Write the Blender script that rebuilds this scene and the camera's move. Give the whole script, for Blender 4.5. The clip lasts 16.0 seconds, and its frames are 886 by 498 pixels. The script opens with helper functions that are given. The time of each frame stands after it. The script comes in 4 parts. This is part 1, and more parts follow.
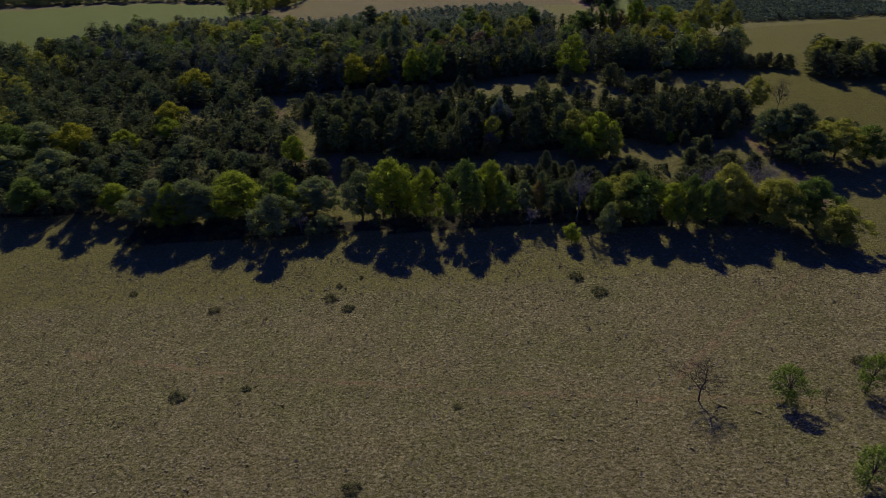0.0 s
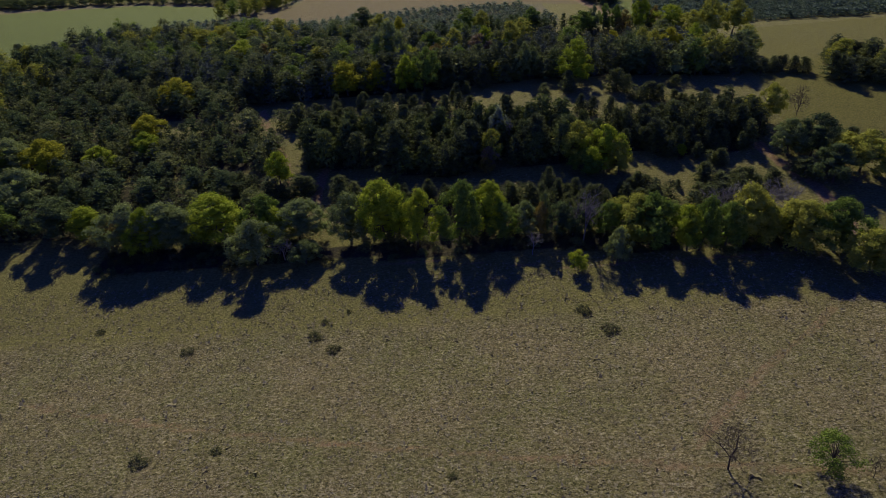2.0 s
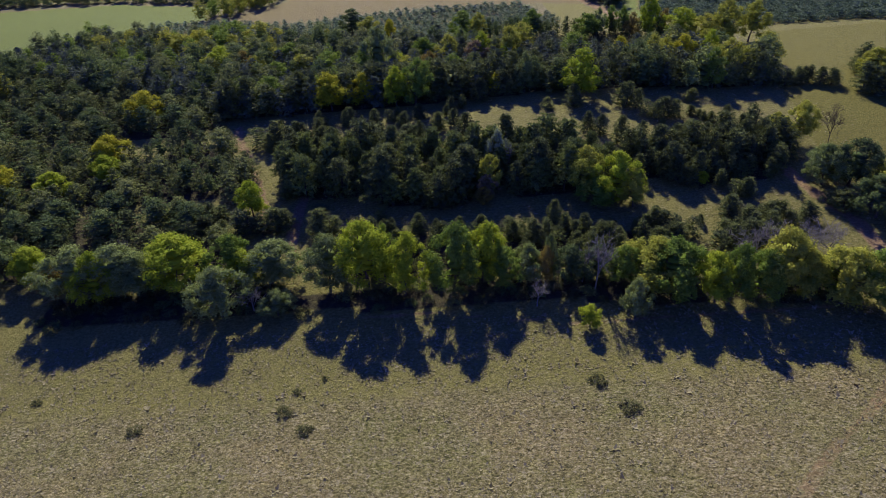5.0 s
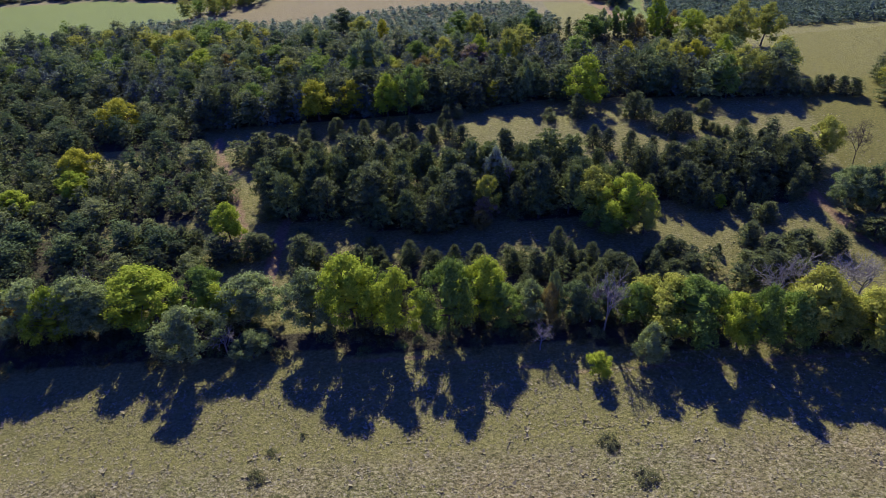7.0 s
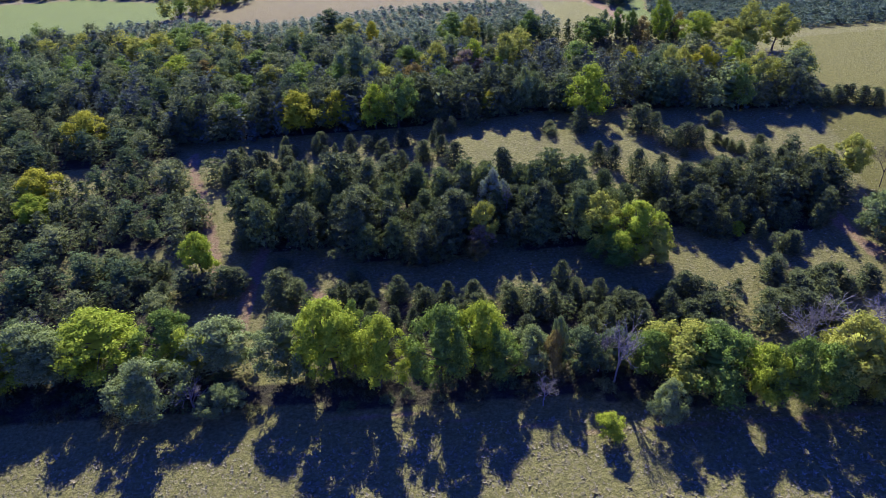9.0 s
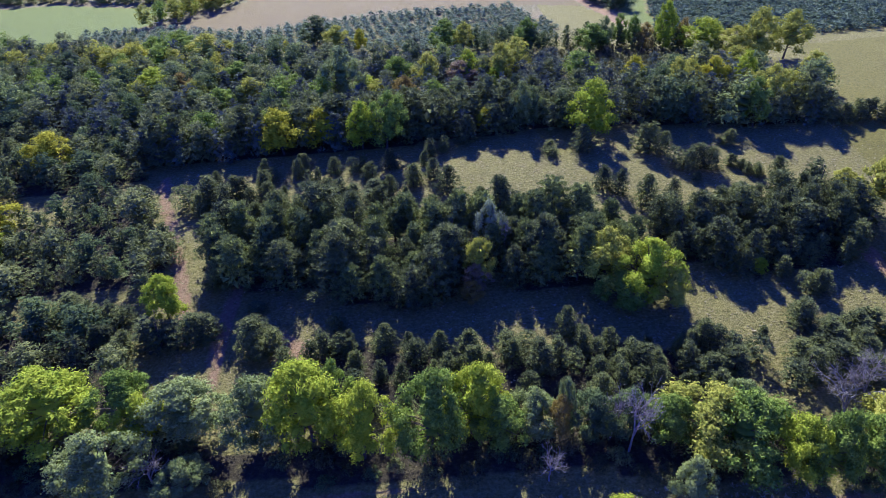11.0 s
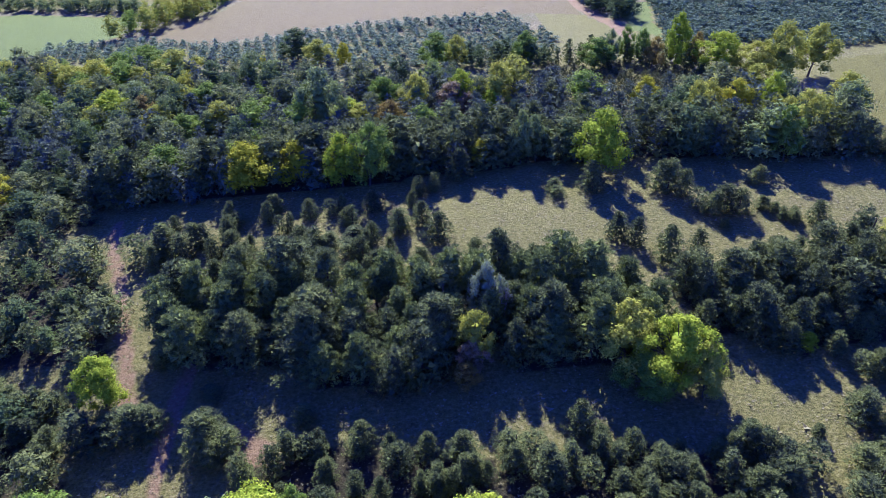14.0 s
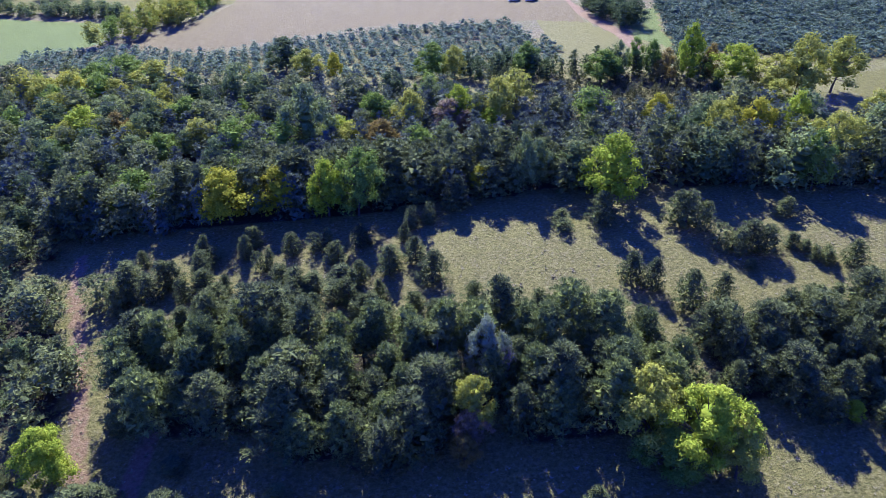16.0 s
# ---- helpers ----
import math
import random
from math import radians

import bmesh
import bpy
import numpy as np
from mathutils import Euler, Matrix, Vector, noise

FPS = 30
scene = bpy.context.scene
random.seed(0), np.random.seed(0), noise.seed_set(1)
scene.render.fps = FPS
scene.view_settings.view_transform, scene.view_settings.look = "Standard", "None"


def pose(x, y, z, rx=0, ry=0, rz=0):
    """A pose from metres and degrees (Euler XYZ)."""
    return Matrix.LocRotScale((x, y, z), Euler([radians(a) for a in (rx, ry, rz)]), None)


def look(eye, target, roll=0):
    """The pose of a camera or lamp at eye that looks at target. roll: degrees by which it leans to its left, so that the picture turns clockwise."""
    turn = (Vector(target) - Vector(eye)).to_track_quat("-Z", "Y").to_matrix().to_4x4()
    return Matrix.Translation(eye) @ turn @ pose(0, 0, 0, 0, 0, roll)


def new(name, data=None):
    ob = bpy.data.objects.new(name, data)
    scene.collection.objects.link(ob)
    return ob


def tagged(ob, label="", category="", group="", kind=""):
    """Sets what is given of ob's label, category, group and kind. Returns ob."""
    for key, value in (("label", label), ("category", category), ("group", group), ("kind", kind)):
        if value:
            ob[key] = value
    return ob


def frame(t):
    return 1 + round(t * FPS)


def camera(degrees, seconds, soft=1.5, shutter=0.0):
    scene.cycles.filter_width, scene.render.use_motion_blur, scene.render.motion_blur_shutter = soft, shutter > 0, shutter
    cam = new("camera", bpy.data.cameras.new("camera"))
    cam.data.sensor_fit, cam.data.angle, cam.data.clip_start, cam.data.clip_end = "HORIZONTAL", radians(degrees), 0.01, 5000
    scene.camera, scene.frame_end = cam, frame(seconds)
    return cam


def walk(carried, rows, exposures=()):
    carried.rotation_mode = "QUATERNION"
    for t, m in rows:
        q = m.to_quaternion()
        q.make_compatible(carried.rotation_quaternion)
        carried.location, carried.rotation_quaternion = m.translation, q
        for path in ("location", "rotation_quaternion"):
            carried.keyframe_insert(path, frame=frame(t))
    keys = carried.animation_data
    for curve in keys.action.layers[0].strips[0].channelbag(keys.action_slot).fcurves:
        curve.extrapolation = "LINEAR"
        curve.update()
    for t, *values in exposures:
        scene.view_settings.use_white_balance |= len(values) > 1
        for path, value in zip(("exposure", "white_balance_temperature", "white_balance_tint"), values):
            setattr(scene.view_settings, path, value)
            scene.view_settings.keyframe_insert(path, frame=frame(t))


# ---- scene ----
cam = camera(66.0, 16.0, soft=0.7)
# seconds, place in metres, turn in degrees
ROWS = [
    (0.0, 0, 0, 64, 61.08, -0, -0),
    (0.5, 0.31, 3.07, 63.99, 60.986, 0.146, -0.059),
    (1.0, 0.58, 6.15, 63.99, 60.887, 0.275, -0.107),
    (1.5, 0.83, 9.24, 64.01, 60.799, 0.393, -0.174),
    (2.0, 1.06, 12.34, 64.04, 60.701, 0.497, -0.213),
    (2.5, 1.27, 15.44, 64.08, 60.59, 0.539, -0.247),
    (3.0, 1.46, 18.56, 64.13, 60.475, 0.551, -0.298),
    (3.5, 1.64, 21.69, 64.18, 60.328, 0.581, -0.349),
    (4.0, 1.81, 24.82, 64.24, 60.248, 0.601, -0.418),
    (6.5, 2.63, 40.57, 64.53, 59.547, 0.331, -0.563),
    (7.0, 2.8, 43.73, 64.58, 59.399, 0.28, -0.629),
    (7.5, 2.98, 46.9, 64.62, 59.272, 0.238, -0.715),
    (8.0, 3.16, 50.06, 64.65, 59.116, 0.242, -0.83),
    (8.5, 3.35, 53.22, 64.68, 58.959, 0.288, -0.953),
    (9.0, 3.54, 56.39, 64.7, 58.824, 0.298, -1.082),
    (11.5, 4.64, 72.15, 64.64, 58.577, 0.573, -1.773),
    (12.0, 4.87, 75.29, 64.6, 58.556, 0.658, -1.939),
    (12.5, 5.11, 78.41, 64.55, 58.529, 0.7, -2.055),
    (13.0, 5.35, 81.53, 64.49, 58.515, 0.702, -2.109),
    (13.5, 5.59, 84.64, 64.42, 58.471, 0.638, -2.101),
    (14.0, 5.82, 87.74, 64.35, 58.426, 0.562, -2.099),
    (14.5, 6.05, 90.83, 64.27, 58.373, 0.509, -2.097),
    (15.0, 6.27, 93.9, 64.18, 58.332, 0.473, -2.105),
    (15.5, 6.48, 96.96, 64.09, 58.316, 0.436, -2.148),
    (16.0, 6.67, 100, 64, 58.346, 0.411, -2.188),
    ]
EXPOSURES = [(0.0, -0.7, 5550, 17), (3.5, 0.1, 5450, 18), (7.0, 0.82, 5050, 23), (9.0, 1.16, 4800, 27), (12.0, 1.36, 4550, 30), (16.0, 1.5, 4450, 32)]
walk(cam, [(t, pose(*row)) for t, *row in ROWS], EXPOSURES)

# ---- light ----
SUN_UP, SUN_TURN = 37.0, -7.0
world = bpy.data.worlds.new("sky")
scene.world = world
world.use_nodes = True
sky = world.node_tree.nodes.new("ShaderNodeTexSky")
sky.sky_type, sky.sun_disc = "NISHITA", False
sky.sun_elevation, sky.sun_rotation = radians(SUN_UP), radians(SUN_TURN)
sky.dust_density, sky.ozone_density = 0.2, 10.0
world.node_tree.nodes["Background"].inputs["Strength"].default_value = 0.056
clear = world.node_tree.nodes.new("ShaderNodeMix")
clear.data_type, clear.blend_type = "RGBA", "MULTIPLY"
clear.inputs[0].default_value, clear.inputs[7].default_value = 1.0, (0.67, 0.67, 1.75, 1)
world.node_tree.links.new(sky.outputs["Color"], clear.inputs[6])
world.node_tree.links.new(clear.outputs[2], world.node_tree.nodes["Background"].inputs["Color"])
sun_data = bpy.data.lights.new("sun", "SUN")
sun_data.energy, sun_data.angle, sun_data.color = 5.0, radians(0.53), (1.0, 0.88, 0.47)
sun = new("sun", sun_data)
up, turn = radians(SUN_UP), radians(SUN_TURN)
sun.matrix_world = look((150 * math.sin(turn) * math.cos(up), 150 * math.cos(turn) * math.cos(up), 150 * math.sin(up)), (0, 0, 0))


# ---- materials ----
def material(name):
    m = bpy.data.materials.new(name)
    m.use_nodes = True
    m.node_tree.nodes.clear()
    return m, m.node_tree.nodes, m.node_tree.links


def ramp(nodes, links, source, stops):
    r = nodes.new("ShaderNodeValToRGB")
    while len(r.color_ramp.elements) < len(stops):
        r.color_ramp.elements.new(0.5)
    for e, (at, col) in zip(r.color_ramp.elements, stops):
        e.position, e.color = at, (*col, 1)
    links.new(source, r.inputs["Fac"])
    return r.outputs["Color"]


def noise_of(nodes, links, vector, scale, detail=4.0, rough=0.55):
    n = nodes.new("ShaderNodeTexNoise")
    n.inputs["Scale"].default_value, n.inputs["Detail"].default_value, n.inputs["Roughness"].default_value = scale, detail, rough
    links.new(vector, n.inputs["Vector"])
    return n.outputs["Fac"]


def mixed(nodes, links, fac, a, b):
    m = nodes.new("ShaderNodeMix")
    m.data_type = "RGBA"
    for socket, value in ((m.inputs[0], fac), (m.inputs[6], a), (m.inputs[7], b)):
        if isinstance(value, bpy.types.NodeSocket):
            links.new(value, socket)
        elif isinstance(value, tuple):
            socket.default_value = (*value, 1)
        else:
            socket.default_value = value
    return m.outputs[2]


def maths(nodes, links, how, a, b):
    m = nodes.new("ShaderNodeMath")
    m.operation, m.use_clamp = how, True
    for socket, value in zip(m.inputs, (a, b)):
        if isinstance(value, bpy.types.NodeSocket):
            links.new(value, socket)
        else:
            socket.default_value = value
    return m.outputs[0]


def leaf_material(name, dark, mid, light, glow=0.4, patch=0.5, fleck=0.42):
    """Leaves: three shades mixed leaf by leaf and in patches a metre or two wide, partly lit through."""
    m, nodes, links = material(name)
    geo = nodes.new("ShaderNodeNewGeometry")
    info = nodes.new("ShaderNodeObjectInfo")
    wide = noise_of(nodes, links, geo.outputs["Position"], patch, 2.0)
    jitter = maths(nodes, links, "MULTIPLY", geo.outputs["Random Per Island"], fleck)
    tree = maths(nodes, links, "MULTIPLY", info.outputs["Random"], 0.25)
    value = maths(nodes, links, "ADD", maths(nodes, links, "MULTIPLY", wide, 0.75), maths(nodes, links, "ADD", jitter, tree))
    fine = noise_of(nodes, links, geo.outputs["Position"], 5.0, 3.0, 0.7)
    value = maths(nodes, links, "ADD", value, maths(nodes, links, "MULTIPLY", maths(nodes, links, "SUBTRACT", fine, 0.4), 0.7))
    colour = ramp(nodes, links, value, ((0.18, dark), (0.55, mid), (0.98, light)))
    d = nodes.new("ShaderNodeBsdfPrincipled")
    d.inputs["Roughness"].default_value = 0.8
    d.inputs["Specular IOR Level"].default_value = 0.06
    tr = nodes.new("ShaderNodeBsdfTranslucent")
    links.new(colour, d.inputs["Base Color"])
    links.new(colour, tr.inputs["Color"])
    mix = nodes.new("ShaderNodeMixShader")
    mix.inputs["Fac"].default_value = glow
    links.new(d.outputs[0], mix.inputs[1])
    links.new(tr.outputs[0], mix.inputs[2])
    o = nodes.new("ShaderNodeOutputMaterial")
    links.new(mix.outputs[0], o.inputs["Surface"])
    return m


def plain_material(name, a, b, scale=3.0, rough=0.9, bump=0.3):
    m, nodes, links = material(name)
    geo = nodes.new("ShaderNodeNewGeometry")
    n = noise_of(nodes, links, geo.outputs["Position"], scale, 6.0, 0.65)
    colour = ramp(nodes, links, n, ((0.3, a), (0.7, b)))
    d = nodes.new("ShaderNodeBsdfPrincipled")
    d.inputs["Roughness"].default_value = rough
    d.inputs["Specular IOR Level"].default_value = 0.2
    links.new(colour, d.inputs["Base Color"])
    if bump:
        bp = nodes.new("ShaderNodeBump")
        bp.inputs["Strength"].default_value, bp.inputs["Distance"].default_value = bump, 0.05
        links.new(n, bp.inputs["Height"])
        links.new(bp.outputs[0], d.inputs["Normal"])
    o = nodes.new("ShaderNodeOutputMaterial")
    links.new(d.outputs[0], o.inputs["Surface"])
    return m


LEAVES = [
    leaf_material("leaves_green", (0.062, 0.098, 0.018), (0.145, 0.21, 0.03), (0.27, 0.34, 0.055), 0.28),
    leaf_material("leaves_bright", (0.12, 0.155, 0.012), (0.25, 0.325, 0.02), (0.45, 0.49, 0.035), 0.3),
    leaf_material("leaves_yellow", (0.16, 0.16, 0.012), (0.33, 0.325, 0.018), (0.5, 0.465, 0.03), 0.28),
    leaf_material("leaves_grey_green", (0.085, 0.11, 0.036), (0.175, 0.215, 0.066), (0.31, 0.35, 0.115), 0.26),
    leaf_material("leaves_deep_green", (0.04, 0.058, 0.036), (0.08, 0.112, 0.045), (0.15, 0.188, 0.062), 0.26),
    leaf_material("leaves_orange", (0.115, 0.082, 0.026), (0.23, 0.175, 0.045), (0.36, 0.28, 0.07), 0.3),
    leaf_material("leaves_pink_brown", (0.13, 0.098, 0.05), (0.23, 0.17, 0.09), (0.33, 0.25, 0.14), 0.26),
    leaf_material("leaves_pale_yellow", (0.14, 0.152, 0.02), (0.29, 0.31, 0.042), (0.48, 0.46, 0.07), 0.3),
    leaf_material("leaves_olive", (0.062, 0.078, 0.044), (0.14, 0.16, 0.06), (0.26, 0.275, 0.092), 0.28),
    leaf_material("leaves_silver_green", (0.11, 0.135, 0.075), (0.2, 0.235, 0.13), (0.32, 0.355, 0.2), 0.28),
]
TONE_WORDS = ["mid-green", "bright yellow-green", "golden yellow", "dusty grey-green", "deep green", "orange-brown", "pinkish brown",
              "pale yellow-green", "muted olive", "silvery grey-green"]
CEDAR = leaf_material("cedar_needles", (0.035, 0.043, 0.036), (0.08, 0.096, 0.046), (0.195, 0.212, 0.066), 0.14, 0.3, 0.42)
PINE = leaf_material("pine_needles", (0.04, 0.051, 0.038), (0.098, 0.122, 0.048), (0.245, 0.275, 0.072), 0.14, 0.3, 0.42)
# Same cedar for the far rise, with blue distance haze put into its colour.
HAZY_CEDAR = leaf_material("hazy_cedar_needles", (0.04, 0.052, 0.056), (0.085, 0.104, 0.085), (0.19, 0.212, 0.13), 0.14, 0.12, 0.4)
SPRUCE = leaf_material("plantation_needles", (0.045, 0.068, 0.048), (0.098, 0.136, 0.086), (0.2, 0.248, 0.15), 0.16, 0.12, 0.4)
SHRUB = leaf_material("shrub_leaves", (0.03, 0.037, 0.016), (0.062, 0.07, 0.028), (0.125, 0.125, 0.052), 0.2, 0.3)
TUSSOCK = leaf_material("tussock_grass", (0.045, 0.042, 0.016), (0.12, 0.105, 0.046), (0.22, 0.19, 0.09), 0.15, 0.2, 0.5)
STRAW = leaf_material("tuft_grass", (0.12, 0.105, 0.045), (0.28, 0.24, 0.125), (0.46, 0.4, 0.25), 0.4, 0.15)
BARK = plain_material("bark", (0.06, 0.045, 0.035), (0.14, 0.11, 0.085), 4.0)
DEADWOOD = plain_material("weathered_wood", (0.16, 0.14, 0.14), (0.3, 0.27, 0.27), 4.0)
DARKWOOD = plain_material("dark_dead_wood", (0.05, 0.038, 0.03), (0.11, 0.085, 0.07), 4.0)


def ground_material():
    m, nodes, links = material("pasture")
    geo = nodes.new("ShaderNodeNewGeometry")
    pos = geo.outputs["Position"]
    cover = nodes.new("ShaderNodeAttribute")
    cover.attribute_name = "cover"
    split = nodes.new("ShaderNodeSeparateColor")
    links.new(cover.outputs["Color"], split.inputs[0])
    wide = noise_of(nodes, links, pos, 0.06, 3.0)
    mid = noise_of(nodes, links, pos, 0.45, 5.0, 0.65)
    stretch = nodes.new("ShaderNodeMapping")
    stretch.inputs["Scale"].default_value = (0.8, 1.0, 1.0)
    links.new(pos, stretch.inputs["Vector"])
    fine = noise_of(nodes, links, stretch.outputs[0], 2.4, 8.0, 0.75)
    dry = ramp(nodes, links, fine, ((0.34, (0.05, 0.039, 0.015)), (0.45, (0.165, 0.132, 0.056)), (0.55, (0.29, 0.238, 0.112)), (0.66, (0.53, 0.45, 0.27))))
    olive = ramp(nodes, links, fine, ((0.34, (0.048, 0.045, 0.014)), (0.5, (0.17, 0.16, 0.052)), (0.66, (0.38, 0.34, 0.155))))
    base = mixed(nodes, links, ramp(nodes, links, wide, ((0.42, (0, 0, 0)), (0.58, (1, 1, 1)))), olive, dry)
    blotch = ramp(nodes, links, mid, ((0.45, (1, 1, 1)), (0.62, (0, 0, 0))))
    base = mixed(nodes, links, maths(nodes, links, "MULTIPLY", blotch, 0.4), base, (0.13, 0.1, 0.06))
    lush = ramp(nodes, links, fine, ((0.3, (0.082, 0.078, 0.022)), (0.5, (0.2, 0.18, 0.056)), (0.7, (0.335, 0.285, 0.11))))

    def over(weight, under, colour, soft=0.35):
        edge = maths(nodes, links, "ADD", weight, maths(nodes, links, "MULTIPLY", maths(nodes, links, "SUBTRACT", mid, 0.3), soft))
        fac = ramp(nodes, links, edge, ((0.45, (0, 0, 0)), (0.68, (1, 1, 1))))
        return mixed(nodes, links, fac, under, colour)

    speck = noise_of(nodes, links, stretch.outputs[0], 2.6, 3.0, 0.7)
    base = mixed(nodes, links, ramp(nodes, links, speck, ((0.53, (0, 0, 0)), (0.64, (0.55, 0.55, 0.55)))), base, (0.47, 0.4, 0.28))
    # Dark flecks paint the small shadows of grass tufts into the ground.
    base = mixed(nodes, links, ramp(nodes, links, speck, ((0.37, (0.85, 0.85, 0.85)), (0.46, (0, 0, 0)))), base, (0.04, 0.036, 0.015))
    base = over(split.outputs[0], base, lush)
    base = mixed(nodes, links, ramp(nodes, links, speck, ((0.3, (0.6, 0.6, 0.6)), (0.4, (0, 0, 0)))), base, (0.06, 0.065, 0.022))
    fresh = ramp(nodes, links, fine, ((0.25, (0.1, 0.13, 0.028)), (0.75, (0.21, 0.24, 0.06))))
    base = mixed(nodes, links, ramp(nodes, links, split.outputs[0], ((0.88, (0, 0, 0)), (0.96, (1, 1, 1)))), base, fresh)
    gold = ramp(nodes, links, fine, ((0.3, (0.085, 0.08, 0.02)), (0.55, (0.185, 0.165, 0.04)), (0.8, (0.29, 0.25, 0.075))))
    base = over(cover.outputs["Alpha"], base, gold)
    soil = ramp(nodes, links, fine, ((0.25, (0.12, 0.075, 0.042)), (0.5, (0.27, 0.175, 0.1)), (0.75, (0.4, 0.285, 0.175))))
    base = over(split.outputs[1], base, soil, 0.5)
    rows = nodes.new("ShaderNodeTexWave")
    rows.inputs["Scale"].default_value, rows.inputs["Distortion"].default_value, rows.inputs["Detail"].default_value = 0.28, 3.0, 3.0
    turned = nodes.new("ShaderNodeMapping")
    turned.inputs["Rotation"].default_value = (0, 0, radians(78))
    links.new(pos, turned.inputs["Vector"])
    links.new(turned.outputs[0], rows.inputs["Vector"])
    corn = mixed(nodes, links, maths(nodes, links, "MULTIPLY", rows.outputs["Fac"], 0.6),
                 ramp(nodes, links, fine, ((0.25, (0.14, 0.106, 0.045)), (0.75, (0.29, 0.23, 0.11)))), (0.13, 0.096, 0.042))
    base = over(split.outputs[2], base, corn, 0.1)
    litter_shade = nodes.new("ShaderNodeAttribute")
    litter_shade.attribute_name = "litter_shade"
    # Needle litter, coloured extra dark so that it also paints the trees' shade.
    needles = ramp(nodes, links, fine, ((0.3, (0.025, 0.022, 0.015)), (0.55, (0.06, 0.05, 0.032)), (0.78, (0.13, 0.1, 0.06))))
    base = over(litter_shade.outputs["Fac"], base, needles, 0.5)
    d = nodes.new("ShaderNodeBsdfPrincipled")
    d.inputs["Roughness"].default_value = 0.85
    d.inputs["Specular IOR Level"].default_value = 0.1
    links.new(base, d.inputs["Base Color"])
    bump = nodes.new("ShaderNodeBump")
    bump.inputs["Strength"].default_value, bump.inputs["Distance"].default_value = 1.0, 0.45
    links.new(fine, bump.inputs["Height"])
    links.new(bump.outputs[0], d.inputs["Normal"])
    o = nodes.new("ShaderNodeOutputMaterial")
    links.new(d.outputs[0], o.inputs["Surface"])
    return m


# ---- mesh helpers ----
def mesh_of(name, verts, faces, mats=()):
    """A mesh from arrays; faces all have the same number of corners."""
    verts, faces = np.asarray(verts, np.float32), np.asarray(faces, np.int32)
    me = bpy.data.meshes.new(name)
    me.vertices.add(len(verts))
    me.vertices.foreach_set("co", verts.ravel())
    me.loops.add(faces.size)
    me.loops.foreach_set("vertex_index", faces.ravel())
    me.polygons.add(len(faces))
    me.polygons.foreach_set("loop_start", np.arange(0, faces.size, faces.shape[1], dtype=np.int32))
    me.update(calc_edges=True)
    for m in mats:
        me.materials.append(m)
    return me


def part(name, me, mat, parent, label=""):
    ob = new(name, me)
    if not me.materials:
        me.materials.append(None)
    ob.material_slots[0].link = "OBJECT"
    ob.material_slots[0].material = mat
    ob.parent = parent
    return tagged(ob, label)


def sprays(centres, outward, size, rng, flat=0.55, corners=4):
    """A small four-cornered leaf spray at each centre, turned about its outward direction at random."""
    n = len(centres)
    outward = outward + rng.normal(0, 0.24, (n, 3))
    outward /= np.linalg.norm(outward, axis=1)[:, None] + 1e-9
    u = np.cross(outward, rng.normal(0, 1, (n, 3)))
    u /= np.linalg.norm(u, axis=1)[:, None] + 1e-9
    v = np.cross(outward, u)
    s = (size * rng.uniform(0.6, 1.3, n))[:, None]
    u, v, lift = u * s, v * s * flat, outward * s * 0.35
    if corners == 3:
        verts = np.stack([centres - u * 0.8 - v, centres - u * 0.8 + v, centres + u * 1.3 + lift], 1).reshape(-1, 3)
    else:
        verts = np.stack([centres - u, centres - v * rng.uniform(0.7, 1.2, (n, 1)) + lift, centres + u, centres + v + lift], 1).reshape(-1, 3)
    return verts, np.arange(corners * n).reshape(-1, corners)


def fronds(centres, outward, size, rng, slim=0.3):
    """A small pointed frond at each centre that reaches outward, its face turned mostly up."""
    n = len(centres)
    u = outward + rng.normal(0, 0.42, (n, 3))
    u /= np.linalg.norm(u, axis=1)[:, None] + 1e-9
    v = np.cross(u, np.array([0, 0, 1.0]) + rng.normal(0, 0.45, (n, 3)))
    v /= np.linalg.norm(v, axis=1)[:, None] + 1e-9
    s = (size * rng.uniform(0.6, 1.5, n))[:, None]
    verts = np.stack([centres - u * s * 0.7 - v * s * slim, centres - u * s * 0.7 + v * s * slim, centres + u * s * 1.5], 1).reshape(-1, 3)
    return verts, np.arange(3 * n).reshape(-1, 3)


def tube(points, radii, sides=6):
    points, radii = np.asarray(points, float), np.asarray(radii, float)
    verts, faces = [], []
    ang = np.arange(sides) * 2 * np.pi / sides
    for i, p in enumerate(points):
        d = points[min(i + 1, len(points) - 1)] - points[max(i - 1, 0)]
        d /= np.linalg.norm(d) + 1e-9
        a = np.cross(d, (0.31, 0.95, 0.05))
        a /= np.linalg.norm(a) + 1e-9
        b = np.cross(d, a)
        verts.append(p + radii[i] * (np.cos(ang)[:, None] * a + np.sin(ang)[:, None] * b))
    for i in range(len(points) - 1):
        for k in range(sides):
            j = (k + 1) % sides
            faces.append((i * sides + k, i * sides + j, (i + 1) * sides + j, (i + 1) * sides + k))
    return np.concatenate(verts), np.array(faces)


def joined(pieces):
    verts, faces, n = [], [], 0
    for v, f in pieces:
        verts.append(v)
        faces.append(f + n)
        n += len(v)
    return np.concatenate(verts), np.concatenate(faces)


